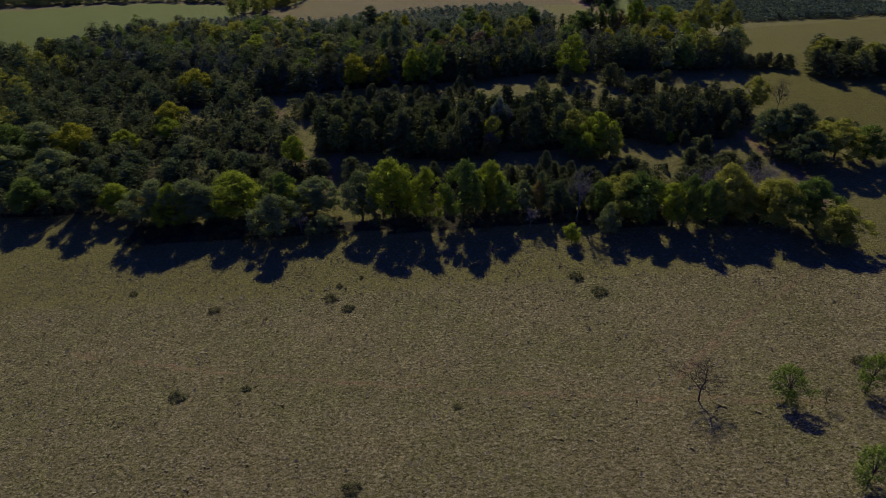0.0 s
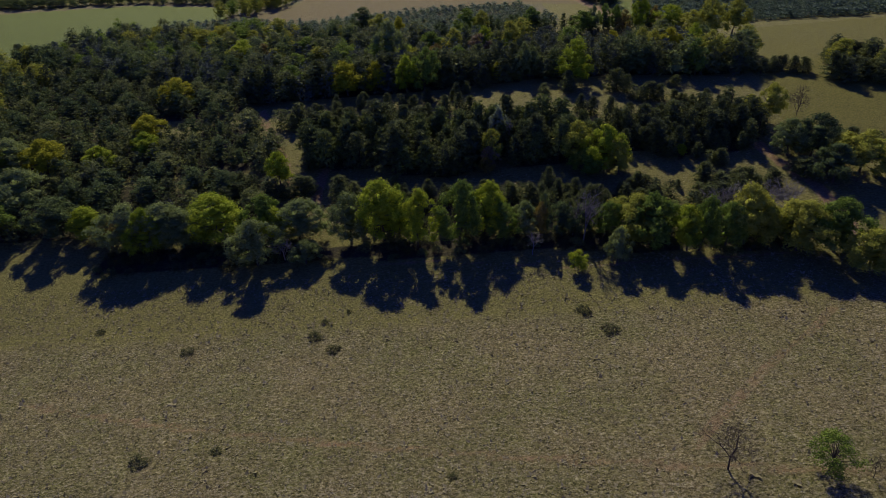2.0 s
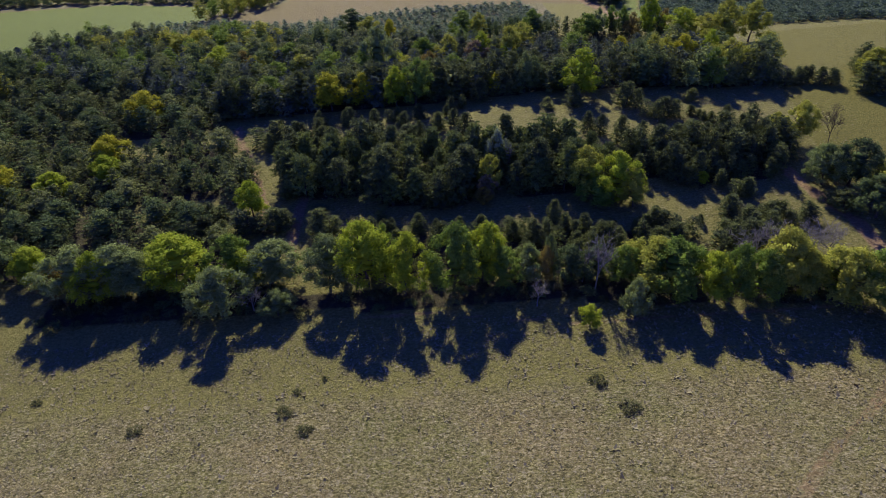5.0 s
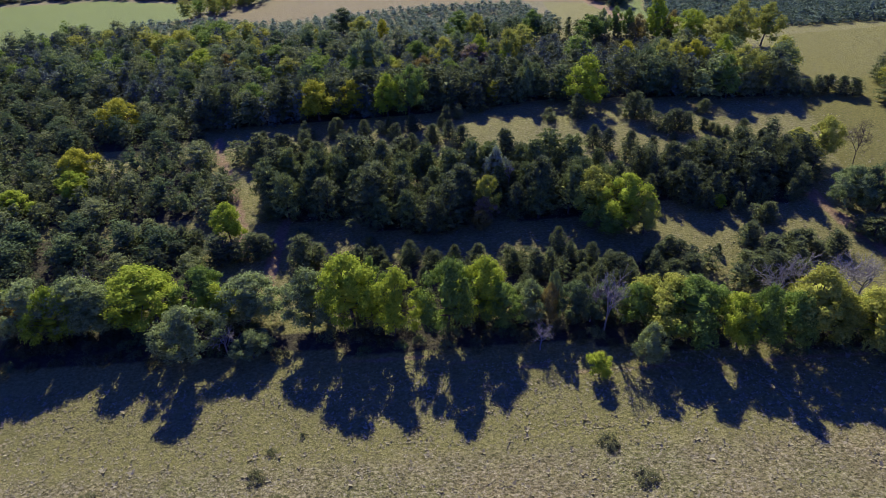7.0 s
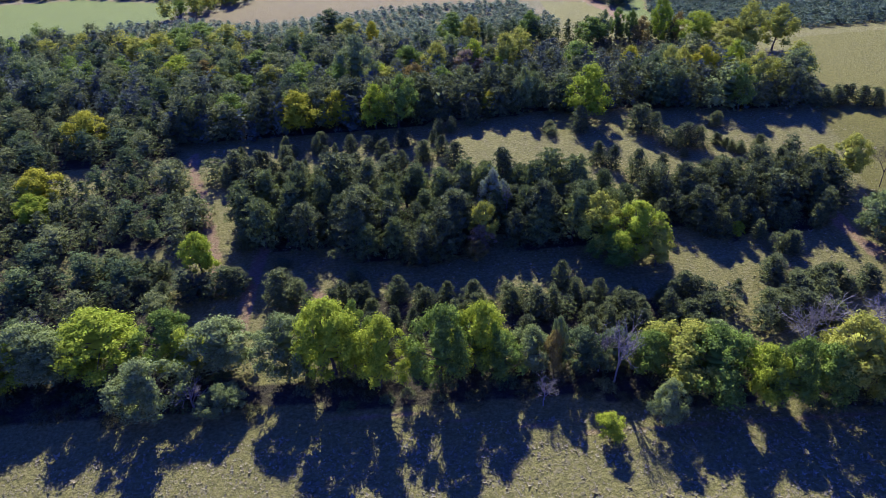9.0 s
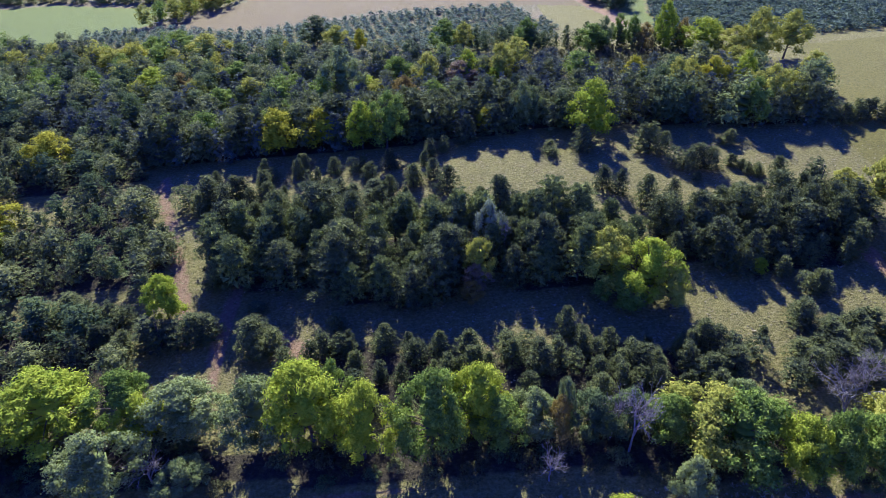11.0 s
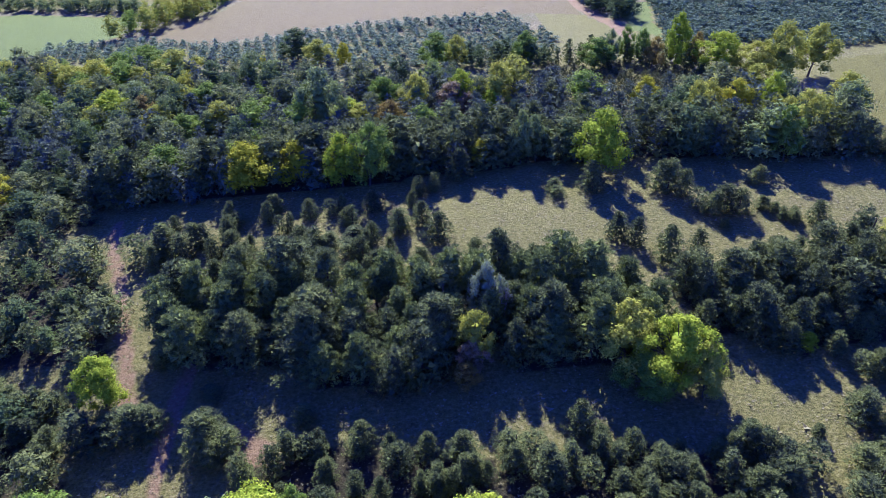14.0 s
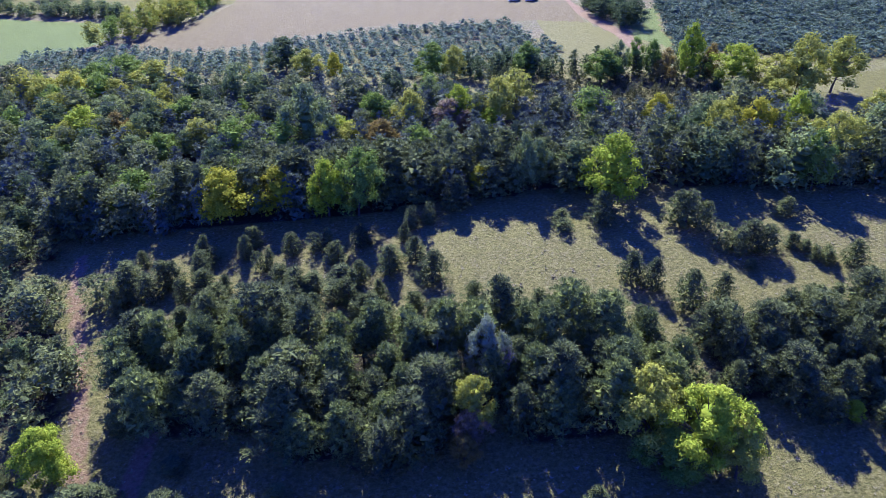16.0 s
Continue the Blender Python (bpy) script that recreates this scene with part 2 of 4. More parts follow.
def broad_tree(seed, leaves=10000, lobes=40, low=0.2, thick=0.016, size=0.0145, wide=0.42, corners=3, dense=True, fat=1.0):
    """Crown and trunk of a broad-leaved tree one metre high, to be scaled: a dome of separate leaf clumps on forked limbs, thick within."""
    rng = np.random.default_rng(seed)
    wood, centres, radii = [], [], []
    lean = rng.normal(0, 0.025, 2)
    fork = low + rng.uniform(0.02, 0.1)
    wood.append(tube([(0, 0, -0.02), (lean[0] * 0.4, lean[1] * 0.4, fork * 0.6), (lean[0], lean[1], fork), (lean[0] * 1.5, lean[1] * 1.5, 0.7)],
                     [thick * 1.5, thick * 1.05, thick * 0.8, thick * 0.25], 7))
    squash, phase = rng.uniform(0.85, 1.15), rng.uniform(0, 6.28, 3)
    for i in range(lobes):
        z = low + (0.96 - low) * ((i + 0.5) / lobes) ** 0.76
        t = (z - low + 0.1) / (1.07 - low)
        a = i * 2.399 + rng.uniform(-0.5, 0.5)
        uneven = 1 + 0.2 * math.sin(2 * a + phase[0]) + 0.14 * math.sin(3 * a + phase[1] + 4 * z)
        span = wide * uneven * math.sin(math.pi * min(1.0, t) ** (1.06 * squash)) ** 0.66
        r = fat * rng.uniform(0.06, 0.135) * (1.1 - 0.35 * z)
        out = max(0.0, span - 0.6 * r) * rng.uniform(0.62, 1.0) ** 0.7
        c = np.array([lean[0] + out * math.cos(a), lean[1] + out * math.sin(a), z - 0.05 - 0.05 * out / wide + rng.normal(0, 0.015)])
        centres.append(c)
        radii.append(r)
        start = np.array([lean[0], lean[1], fork * rng.uniform(0.75, 1.3) + 0.25 * (z - fork) * (z > fork)])
        wood.append(tube([start, start * 0.5 + c * 0.5 + np.array([0, 0, 0.02]), c], [thick * 0.45, thick * 0.28, thick * 0.08], 4))
    share = np.array(radii) ** 2
    share = (share / share.sum() * leaves).astype(int)
    spots, dirs = [], []
    for c, r, n in zip(centres, radii, share):
        d = rng.normal(0, 1, (n, 3))
        d /= np.linalg.norm(d, axis=1)[:, None]
        d[:, 2] = np.where(d[:, 2] < -0.45, -d[:, 2] * 0.7, d[:, 2])
        lump = 1 + 0.22 * np.sin(d[:, :1] * 7 + d[:, 1:2] * 5 + c[0] * 40) + 0.16 * np.sin(d[:, 2:] * 13 + c[1] * 50)
        spots.append(c + d * rng.uniform(0.3, 1.25, (n, 1)) ** 0.5 * lump * np.array([r, r, r]))
        dirs.append(d * 0.7 + rng.normal(0, 0.35, (n, 3)) + np.array([0, 0, 0.3]))
    spots, dirs = np.concatenate(spots), np.concatenate(dirs)
    bits = [sprays(spots, dirs, size, rng, 0.62, corners)]
    if dense:
        hearts = [(c, r * 0.5, 0.9) for c, r in list(zip(centres, radii))[::1 if leaves > 2000 else 2]]
        for z in np.linspace(low + 0.12, 0.64, 4):
            t = (z - low + 0.1) / (1.07 - low)
            hearts.append((np.array([lean[0], lean[1], z]), 0.34 * wide * math.sin(math.pi * t ** (1.06 * squash)) ** 0.66, 0.42))
        for c, r, tall in hearts:
            ang = np.arange(9) * 2 * np.pi / 9
            ring = [(c + np.array([0, 0, -0.8 * r * tall]))[None]]
            for lift, out in ((-0.5, 0.8), (0.1, 1.0), (0.6, 0.7)):
                k = (out * r * rng.uniform(0.7, 1.12, 9))[:, None]
                ring.append(c + np.concatenate([np.cos(ang)[:, None] * k, np.sin(ang)[:, None] * k, lift * r * tall + rng.normal(0, 0.1 * r, (9, 1))], 1))
            ring.append((c + np.array([0, 0, r * tall]))[None])
            tri = [(0, 1 + (q + 1) % 9, 1 + q) for q in range(9)] + [(28, 19 + q, 19 + (q + 1) % 9) for q in range(9)]
            for level in (1, 10):
                for q in range(9):
                    w = (q + 1) % 9
                    tri += [(level + q, level + w, level + 9 + w), (level + q, level + 9 + w, level + 9 + q)]
            bits.append((np.concatenate(ring), np.array(tri)))
    return mesh_of("crown", *joined(bits)), mesh_of("trunk", *joined(wood))


def cedar_tree(seed, tufts_=92, each=50, size=0.0118, tops=1, round_=0.0, wide=0.36, low=0.03, layer=0.62, within=420, bough=0.042, inner=0.7):
    """Crown and trunk of a conifer one metre high: tufted boughs, dense inside; bare of boughs below the low mark."""
    rng = np.random.default_rng(seed)
    bits, stems = [], [tube([(0, 0, -0.02), (0, 0, 0.3), (0, 0, 0.8)], [0.02, 0.015, 0.006], 5)]
    for k in range(tops):
        shift = np.array([0.0, 0.0]) if k == 0 else rng.uniform(-0.6, 0.6, 2) * wide
        tall = 1.0 if k == 0 else rng.uniform(0.66, 0.95)
        broad_ = wide * (1.0 if tops == 1 else rng.uniform(0.62, 0.84))
        lean = rng.normal(0, 0.05, 2)
        n = max(8, tufts_ // tops)

        def profile(z):
            top = np.maximum(0, (1 - z) / 0.78) ** (0.86 - 0.4 * round_)
            return broad_ * np.where(z < 0.26, 0.86 + 0.14 * z / 0.26, np.minimum(1, top))

        for i in range(n):
            z = low + (0.95 - low) * ((i + rng.uniform(0.1, 0.9)) / n) ** 0.9
            a = i * 2.399 + rng.uniform(-0.5, 0.5)
            reach = float(profile(np.array(z))) * rng.uniform(0.7, 1.06)
            tuft = rng.uniform(0.05, 0.1) * (1.15 - 0.5 * z)
            m = int(each * rng.uniform(0.75, 1.25))
            d = rng.normal(0, 1, (m, 3)) + np.array([0.5 * math.cos(a), 0.5 * math.sin(a), 0.35])
            d /= np.linalg.norm(d, axis=1)[:, None] + 1e-9
            d[:, 2] = np.where(d[:, 2] < -0.2, -d[:, 2], d[:, 2])
            c = np.array([shift[0] + lean[0] * z + reach * math.cos(a), shift[1] + lean[1] * z + reach * math.sin(a), z * tall])
            c = c + d * rng.uniform(0.45, 1.1, (m, 1)) * np.array([tuft, tuft, tuft * layer])
            d[:, 2] += 0.35
            bits.append(fronds(c, d, size * 1.15, rng, 0.36))
        m = int(within / tops)
        z = low + (0.92 - low) * rng.uniform(0, 1, m) ** 1.15
        a = rng.uniform(0, 6.283, m)
        out = profile(z) * inner * np.sqrt(rng.uniform(0.02, 1, m))
        spots = np.stack([shift[0] + lean[0] * z + out * np.cos(a), shift[1] + lean[1] * z + out * np.sin(a), z * tall], 1)
        bits.append(sprays(spots, rng.normal(0, 1, (m, 3)), bough, rng, 0.8, 3))
        if low > 0.1:
            stems.append(tube([(shift[0], shift[1], -0.02), (shift[0], shift[1], low + 0.2)], [0.014, 0.01], 5))
            for i in range(12):
                a, z, reach = rng.uniform(0, 6.28), rng.uniform(0.12, low + 0.1), broad_ * rng.uniform(0.4, 0.95)
                stems.append(tube([(shift[0], shift[1], z), (shift[0] + reach * math.cos(a), shift[1] + reach * math.sin(a), z + rng.uniform(-0.04, 0.05))], [0.006, 0.002], 3))
    return mesh_of("crown", *joined(bits)), mesh_of("trunk", *joined(stems))


def shrub_mesh(seed, leaves=800, lobes=12, size=0.05, flat=0.5):
    """A bush one metre in radius and about one metre high."""
    rng = np.random.default_rng(seed)
    spots, dirs = [], []
    for i in range(lobes):
        a, out = i * 2.399 + rng.uniform(-0.4, 0.4), math.sqrt((i + 0.4) / lobes) * 0.78
        r = rng.uniform(0.22, 0.42)
        n = leaves // lobes
        d = rng.normal(0, 1, (n, 3))
        d /= np.linalg.norm(d, axis=1)[:, None]
        d[:, 2] = np.abs(d[:, 2])
        base = np.array([out * math.cos(a), out * math.sin(a), (1 - out) * flat * rng.uniform(0.6, 1.2)])
        spots.append(base + d * rng.uniform(0.5, 1.05, (n, 1)) * np.array([r, r, r * 1.1]))
        dirs.append(d + np.array([0, 0, 0.4]))
    return mesh_of("leaves", *sprays(np.concatenate(spots), np.concatenate(dirs), size * 1.2, rng, 0.55, 3))


def bare_tree(seed, depth=5, spread=0.62, thick=0.02):
    """Limbs of a leafless tree one metre high and about one metre in radius."""
    rng = np.random.default_rng(seed)
    bits, trunk = [], []

    def grow(p, d, length, r, level):
        mid = p + d * length * 0.5 + rng.normal(0, 0.05 * length, 3)
        end = p + d * length
        (trunk if level == 0 else bits).append(tube([p, mid, end], [r, r * 0.82, r * 0.62], 5 if level < 2 else 3))
        if level >= depth:
            return
        for _ in range(3 if level else 4):
            nd = d + rng.normal(0, spread, 3)
            nd[2] = nd[2] * 0.8 + 0.22
            nd /= np.linalg.norm(nd)
            grow(end - d * length * rng.uniform(0, 0.35), nd, length * rng.uniform(0.62, 0.86), r * 0.62, level + 1)

    grow(np.array([0, 0, -0.03]), np.array([rng.normal(0, 0.1), rng.normal(0, 0.1), 1.0]), 0.3, thick, 0)
    v, f = joined(bits)
    scale = np.array([1 / max(0.3, np.abs(v[:, :2]).max()), 1 / max(0.3, np.abs(v[:, :2]).max()), 1 / v[:, 2].max()])
    tv, tf = joined(trunk)
    return mesh_of("branches", v * scale, f), mesh_of("trunk", tv * scale, tf)


# ---- lie of the land ----
def hinge(v, at, soft):
    return (np.sqrt((v - at) ** 2 + soft * soft) + (v - at)) / 2


def land(x, y):
    """Height of the ground: a pasture that falls to the hedgerow, then a slope that rises to the woods; the east side lies higher."""
    x, y = np.asarray(x, float), np.asarray(y, float)
    across = x / np.sqrt(1 + (x / 140) ** 2)
    near = hinge(104 - np.maximum(y, -60), 0, 8)
    return (-1.911 + 0.0768 * across + 0.1323 * near + 0.1326 * (hinge(y, 104, 8) - hinge(y, 192, 14))
            + 0.0053 * (hinge(y, 192, 14) - hinge(y, 310, 40)) - 0.000339 * across * (hinge(y, 200, 40) - hinge(y, 300, 40)))


def near_line(x, y, points, width):
    """1 on a line of points, 0 beyond its width."""
    best = np.full(x.shape, 1e9)
    for (ax, ay), (bx, by) in zip(points, points[1:]):
        t = np.clip(((x - ax) * (bx - ax) + (y - ay) * (by - ay)) / ((bx - ax) ** 2 + (by - ay) ** 2), 0, 1)
        best = np.minimum(best, np.hypot(x - ax - t * (bx - ax), y - ay - t * (by - ay)))
    return np.clip(1.5 - best / width, 0, 1)


def inside(x, y, points):
    """Whether x, y lie inside a polygon."""
    x, y = np.asarray(x, float), np.asarray(y, float)
    hit = np.zeros(x.shape, bool)
    for (ax, ay), (bx, by) in zip(points, points[1:] + points[:1]):
        if ay != by:
            cross = ((ay > y) != (by > y)) & (x < (bx - ax) * (y - ay) / (by - ay) + ax)
            hit ^= cross
    return hit


LANE_WEST = [(-48, 194), (-45.8, 186), (-42.2, 178), (-39.2, 170), (-36, 162), (-33.5, 155), (-31, 148)]
LANE_SPUR = [(-26, 159), (-26.4, 152), (-26.4, 146), (-25.5, 139)]
LANE_PATCH = [(-18, 146), (-14, 143), (-10, 140)]
CLEARING_PATH = [(38, 152), (43, 147), (47, 141), (49, 134)]
LANE_EAST = [(71, 156), (72, 149.5), (74, 143.5), (76, 137), (76, 124), (74, 120)]
HEDGE_TRACK = [(62, 116), (47, 116), (39, 116.5), (29.8, 116.5), (23.5, 116.5), (10, 119), (-2, 121.5), (-22, 122)]
FIELD_TRACK = [(-60, 88), (-41.6, 82.2), (-23.3, 77.5), (1.2, 71.8), (16, 69.2), (28.6, 67.1), (50, 64)]
DIAGONAL_TRACK = [(62, 101), (56.7, 95.4), (46.1, 86.7), (36, 76.6), (30, 70)]
CORN = [(-88, 319), (-76, 335), (-68, 349), (-63, 372), (-80, 520), (120, 520), (62, 372), (58, 340), (59, 314), (44, 320), (20, 322), (-10, 325), (-30, 318), (-60, 306)]
GREEN_WEST = [(-93, 322), (-99, 349), (-145, 362), (-230, 340), (-260, 290), (-200, 258), (-150, 262), (-130, 275), (-120, 296), (-104, 312)]
MEADOW_EAST = [(79, 160), (83, 175), (86, 205), (96, 222), (104, 252), (125, 256), (175, 268), (240, 280), (240, 140), (108, 140), (92, 152)]
FIELD_NORTH = [(44, 320), (58, 318), (66, 290), (64, 280), (47, 284), (44, 300)]
GREEN_NORTH = [(72, 330), (85, 328), (78, 300), (76, 278), (68, 292)]
ROAD_NORTH = [(56, 372), (57.5, 347), (61.6, 317), (65.6, 298), (66, 284)]

ORCHARD = [(-112, 312), (-82, 314), (-58, 305), (-32, 312), (-10, 317), (10, 320), (35, 319), (45, 288), (44, 276), (30, 268), (23, 266), (0, 270), (-22, 278), (-50, 284), (-80, 290), (-108, 296)]
WOOD_CENTRE = [(-31.2, 161), (-31, 168), (-26, 172), (-20, 173), (-8, 170), (5.7, 168), (14.5, 169.5), (22.5, 168), (29, 164), (35, 165), (38.8, 159),
               (38, 154.5), (28.5, 153), (17, 153), (15.5, 157.5), (9, 157), (8, 152.5), (2.4, 150.5), (-10, 153.5), (-12, 157), (-24.5, 158)]
WOOD_WEST = [(-65, 180), (-59, 188), (-48, 185.5), (-44, 176), (-40, 168), (-37.5, 161.5), (-45, 160.5), (-57, 161), (-85, 159), (-110, 159), (-115, 190)]
WOOD_WEST_FRONT = [(-110, 136), (-110, 158), (-70, 158), (-56, 153), (-46, 150), (-36, 142), (-38, 136)]
WOOD_WEST_BACK = [(-115, 192), (-75, 190), (-60, 192), (-52, 195), (-54, 200), (-73, 214), (-125, 240)]
WOOD_EAST = [(41.5, 161.5), (41.4, 165.5), (47, 166), (55, 168), (63, 170), (70, 170.5), (72, 158), (65, 152.5), (52.5, 151.5), (46, 155.5), (40.5, 157)]
CLEARING_WEST = [(-37, 176), (-39, 190), (-30, 192), (-12, 194), (4, 192), (8, 182), (-4, 180), (-20, 182), (-32, 180)]
FRINGE = [(-29, 178), (-21, 179.5), (-6, 178), (10, 177), (24, 175), (31, 174), (36, 168), (29, 166), (14, 171), (-8, 172), (-26, 174)]
THICKET = [(-16, 131), (-16, 142), (-6, 145), (6, 142), (16, 140), (28, 141), (37, 139), (40, 134), (40, 131)]
WOOD_BACK = [(-125, 240), (-73, 216), (-54, 201), (-46, 200), (-31, 201), (-12, 201), (0, 201), (13, 202.5), (30, 203), (44, 202), (58, 200), (72, 197), (84, 197),
             (86, 206), (92, 216), (72, 224), (54, 228), (36, 238), (26, 248), (14, 251), (1, 256), (-18, 263), (-39, 264), (-61, 270), (-80, 274), (-97, 280), (-118, 284), (-133, 268), (-150, 256)]
HEDGE_BED = [(-66, 123), (-66, 132), (-30, 132), (-21, 128), (22, 128.5), (34, 126), (66, 124), (66, 117), (52, 117), (47, 119.5), (34, 119), (22, 122), (-21, 123)]

xs = np.concatenate([np.geomspace(-4000, -215, 14), np.arange(-200, 201, 1.6), np.geomspace(215, 4000, 14)])
ys = np.concatenate([[-4000, -2000, -1000, -500, -250, -120, -60, -20, 10], np.arange(30, 401, 1.6), np.geomspace(410, 4000, 14)])
gx, gy = np.meshgrid(xs, ys)
rng = np.random.default_rng(7)
gz = land(gx, gy) + rng.normal(0, 0.035, gx.shape) * (np.abs(gx) < 200) * (gy > 20) * (gy < 400)
nx, ny = len(xs), len(ys)
idx = np.arange(nx * ny).reshape(ny, nx)
quads = np.stack([idx[:-1, :-1], idx[:-1, 1:], idx[1:, 1:], idx[1:, :-1]], -1).reshape(-1, 4)
land_mesh = mesh_of("ground", np.stack([gx, gy, gz], -1).reshape(-1, 3), quads, (ground_material(),))
land_mesh.polygons.foreach_set("use_smooth", np.ones(len(quads), bool))
x, y = gx.ravel(), gy.ravel()
grass = np.minimum(0.8, np.clip(1.05 - np.abs(y - 113) / 17, 0, 0.6) + 0.58 * ((y > 118) & (y < 300)))
grass = np.maximum(grass, 1.0 * (inside(x, y, GREEN_WEST) | inside(x, y, GREEN_NORTH)))
grass = np.maximum(grass, 0.8 * inside(x, y, FIELD_NORTH))
grass = np.maximum(grass, 0.5 * near_line(x, y, FIELD_TRACK, 0.95))
soil = np.maximum.reduce([near_line(x, y, LANE_WEST, 1.4) * 0.7, near_line(x, y, LANE_SPUR, 1.3) * 0.7, near_line(x, y, LANE_PATCH, 3) * 0.7,
                          near_line(x, y, LANE_EAST, 1.4) * 0.8, near_line(x, y, CLEARING_PATH, 1.6) * 0.3, near_line(x, y, HEDGE_TRACK, 0.8) * 0.5, near_line(x, y, FIELD_TRACK, 1.3) * 0.5,
                          near_line(x, y, DIAGONAL_TRACK, 1.2) * 0.48, near_line(x, y, ROAD_NORTH, 2.0)])
corn = 1.0 * (inside(x, y, CORN) & ~inside(x, y, ORCHARD))
gold = 0.8 * (inside(x, y, MEADOW_EAST) | (y > 372) & (corn == 0))
cover = np.stack([grass, soil, corn, gold], 1).clip(0, 1).astype(np.float32)
land_mesh.attributes.new("cover", "FLOAT_COLOR", "POINT").data.foreach_set("color", cover.ravel())
# Wooded floor: takes the litter colour with tree shade painted in.
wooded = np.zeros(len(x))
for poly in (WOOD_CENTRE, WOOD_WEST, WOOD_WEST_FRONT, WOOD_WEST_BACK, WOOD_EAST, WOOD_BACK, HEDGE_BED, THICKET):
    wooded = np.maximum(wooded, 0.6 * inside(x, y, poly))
land_mesh.attributes.new("litter_shade", "FLOAT", "POINT").data.foreach_set("value", wooded.astype(np.float32))
tagged(new("ground", land_mesh), "rough dry pasture with green patches and bare earth tracks", "ground", kind="structure")

# ---- trees, one by one: place east and north, height, crown radius, tone ----
HEDGE_TREE = [
    (-61.4, 130, 10.9, 4.5, 3), (-57.2, 129, 10.4, 2.9, 1), (-54.3, 131, 10.1, 4.2, 3), (-50.8, 132, 8.5, 4.2, 3),
    (-42.3, 133, 10.7, 5.3, 1), (-34.1, 133, 9.2, 3.5, 0), (-31.6, 131, 7.6, 2.7, 1), (-27.3, 131, 9, 4.2, 3),
    (-34.2, 124, 9.9, 3.8, 3), (-24.9, 123.5, 4.9, 2.7, 3), (-17, 130, 10.7, 3.6, 3), (-10.3, 129, 13.9, 4.3, 1),
    (-7.6, 131, 10.6, 2.1, 0), (-3.9, 126, 12.3, 3.1, 1), (4.1, 126, 13.4, 3.5, 0), (8.9, 128, 11.7, 3.1, 1),
    (12.5, 126.5, 8.1, 2.6, 0), (16.6, 127.5, 6.9, 2.4, 3),
]
HEDGE_EAST_TREE = [
    (23.5, 126, 6.8, 2.8, 4), (28, 127, 6.2, 2.6, 4), (31.5, 125.5, 7.4, 2.8, 0),
    (19.4, 126, 8, 1.4, 5), (20.4, 127, 9.5, 1.1, 3), (35.5, 123.5, 9.1, 4.5, 7), (39.7, 121.5, 10.2, 4.6, 0),
    (46.7, 118.5, 11.4, 2.6, 0), (44.7, 119, 9, 2.9, 1), (55, 120, 11.7, 4.1, 7), (51.3, 119, 9.7, 3.4, 0),
    (58.1, 120, 8.7, 3.1, 7), (31.8, 116.5, 7.2, 2.1, 3), (62.7, 121, 1.9, 3.8, 0), (40.6, 127, 6.5, 2.6, 3),
    (63.2, 117, 10.2, 4.6, 7), (69.2, 116, 10.6, 4.4, 0), (72.2, 110, 8, 4.4, 7), (79.5, 138.5, 8.6, 4.4, 4), (86, 141, 9.8, 5.0, 7), (91.5, 139, 8.4, 4.2, 0), (79.6, 149, 9.9, 4.1, 4),
    (75.1, 150, 8.8, 3.7, 3),
]
WEST_TREE = [
    (-93.8, 165, 7.4, 5.8, 2), (-80, 164, 6.8, 4.4, 1), (-71.8, 171, 6.2, 4.1, 1), (-72.5, 177, 8.4, 3.9, 2),
    (-73.2, 202, 7.2, 5.4, 2), (-100.5, 165, 8.9, 5.9, 3), (-107.3, 160, 11.5, 6.3, 0), (-104.8, 150, 5.9, 6.9, 3),
    (-91.1, 148, 6.3, 6.5, 3), (-78.1, 138, 9.5, 5.6, 4), (-71.8, 137, 7.1, 4.5, 1), (-65.7, 133, 4.9, 3.8, 5),
    (-91.4, 138, 7.7, 5.5, 0),
]
GLADE_TREE = [
    (30.2, 153.2, 10, 4.5, 7), (34.8, 148.6, 10.9, 4.7, 1), (38.4, 146.6, 8, 3, 7), (31.6, 147.2, 6.2, 3.2, 0),
    (-35.4, 153.2, 8.4, 3.4, 1), (53.1, 152.6, 3, 1.3, 1),
]
CENTRAL_TREE = [
    (12.6, 155.2, 8.6, 2.1, 7), (11.4, 153.2, 5.6, 1.8, 6), (10.6, 151.0, 4.2, 1.6, 5), (14.0, 161.0, 10.4, 2.2, 9), (-19.5, 143.2, 3.6, 1.6, 8),
]
BACK_TREE = [
    (-25.5, 202, 9.9, 4.5, 2), (-17.9, 203, 9.1, 3.3, 2), (-3.9, 200.5, 12.7, 3.7, 0), (-8.9, 201, 10.5, 3.1, 1),
    (-41.8, 206, 8.8, 4.9, 0), (36.9, 197.5, 12.4, 3.9, 1), (24, 204, 11.1, 2.1, 3), (26.9, 204.5, 9.2, 2.1, 3),
    (16.4, 204, 6.1, 1.4, 2), (-14.5, 226, 15.2, 4.7, 3), (22.8, 232, 11.2, 3.7, 7), (21, 228, 6.3, 2.7, 1),
    (12.1, 231, 8.1, 3.5, 6), (15.2, 234, 9.4, 3.2, 1), (-2.4, 236, 8.8, 3.4, 0), (4.7, 232, 10.4, 3.3, 7),
    (15.9, 229, 6, 2.2, 6), (-0.2, 224, 7.3, 2.7, 5), (53.8, 227, 6.8, 2.5, 2),
]
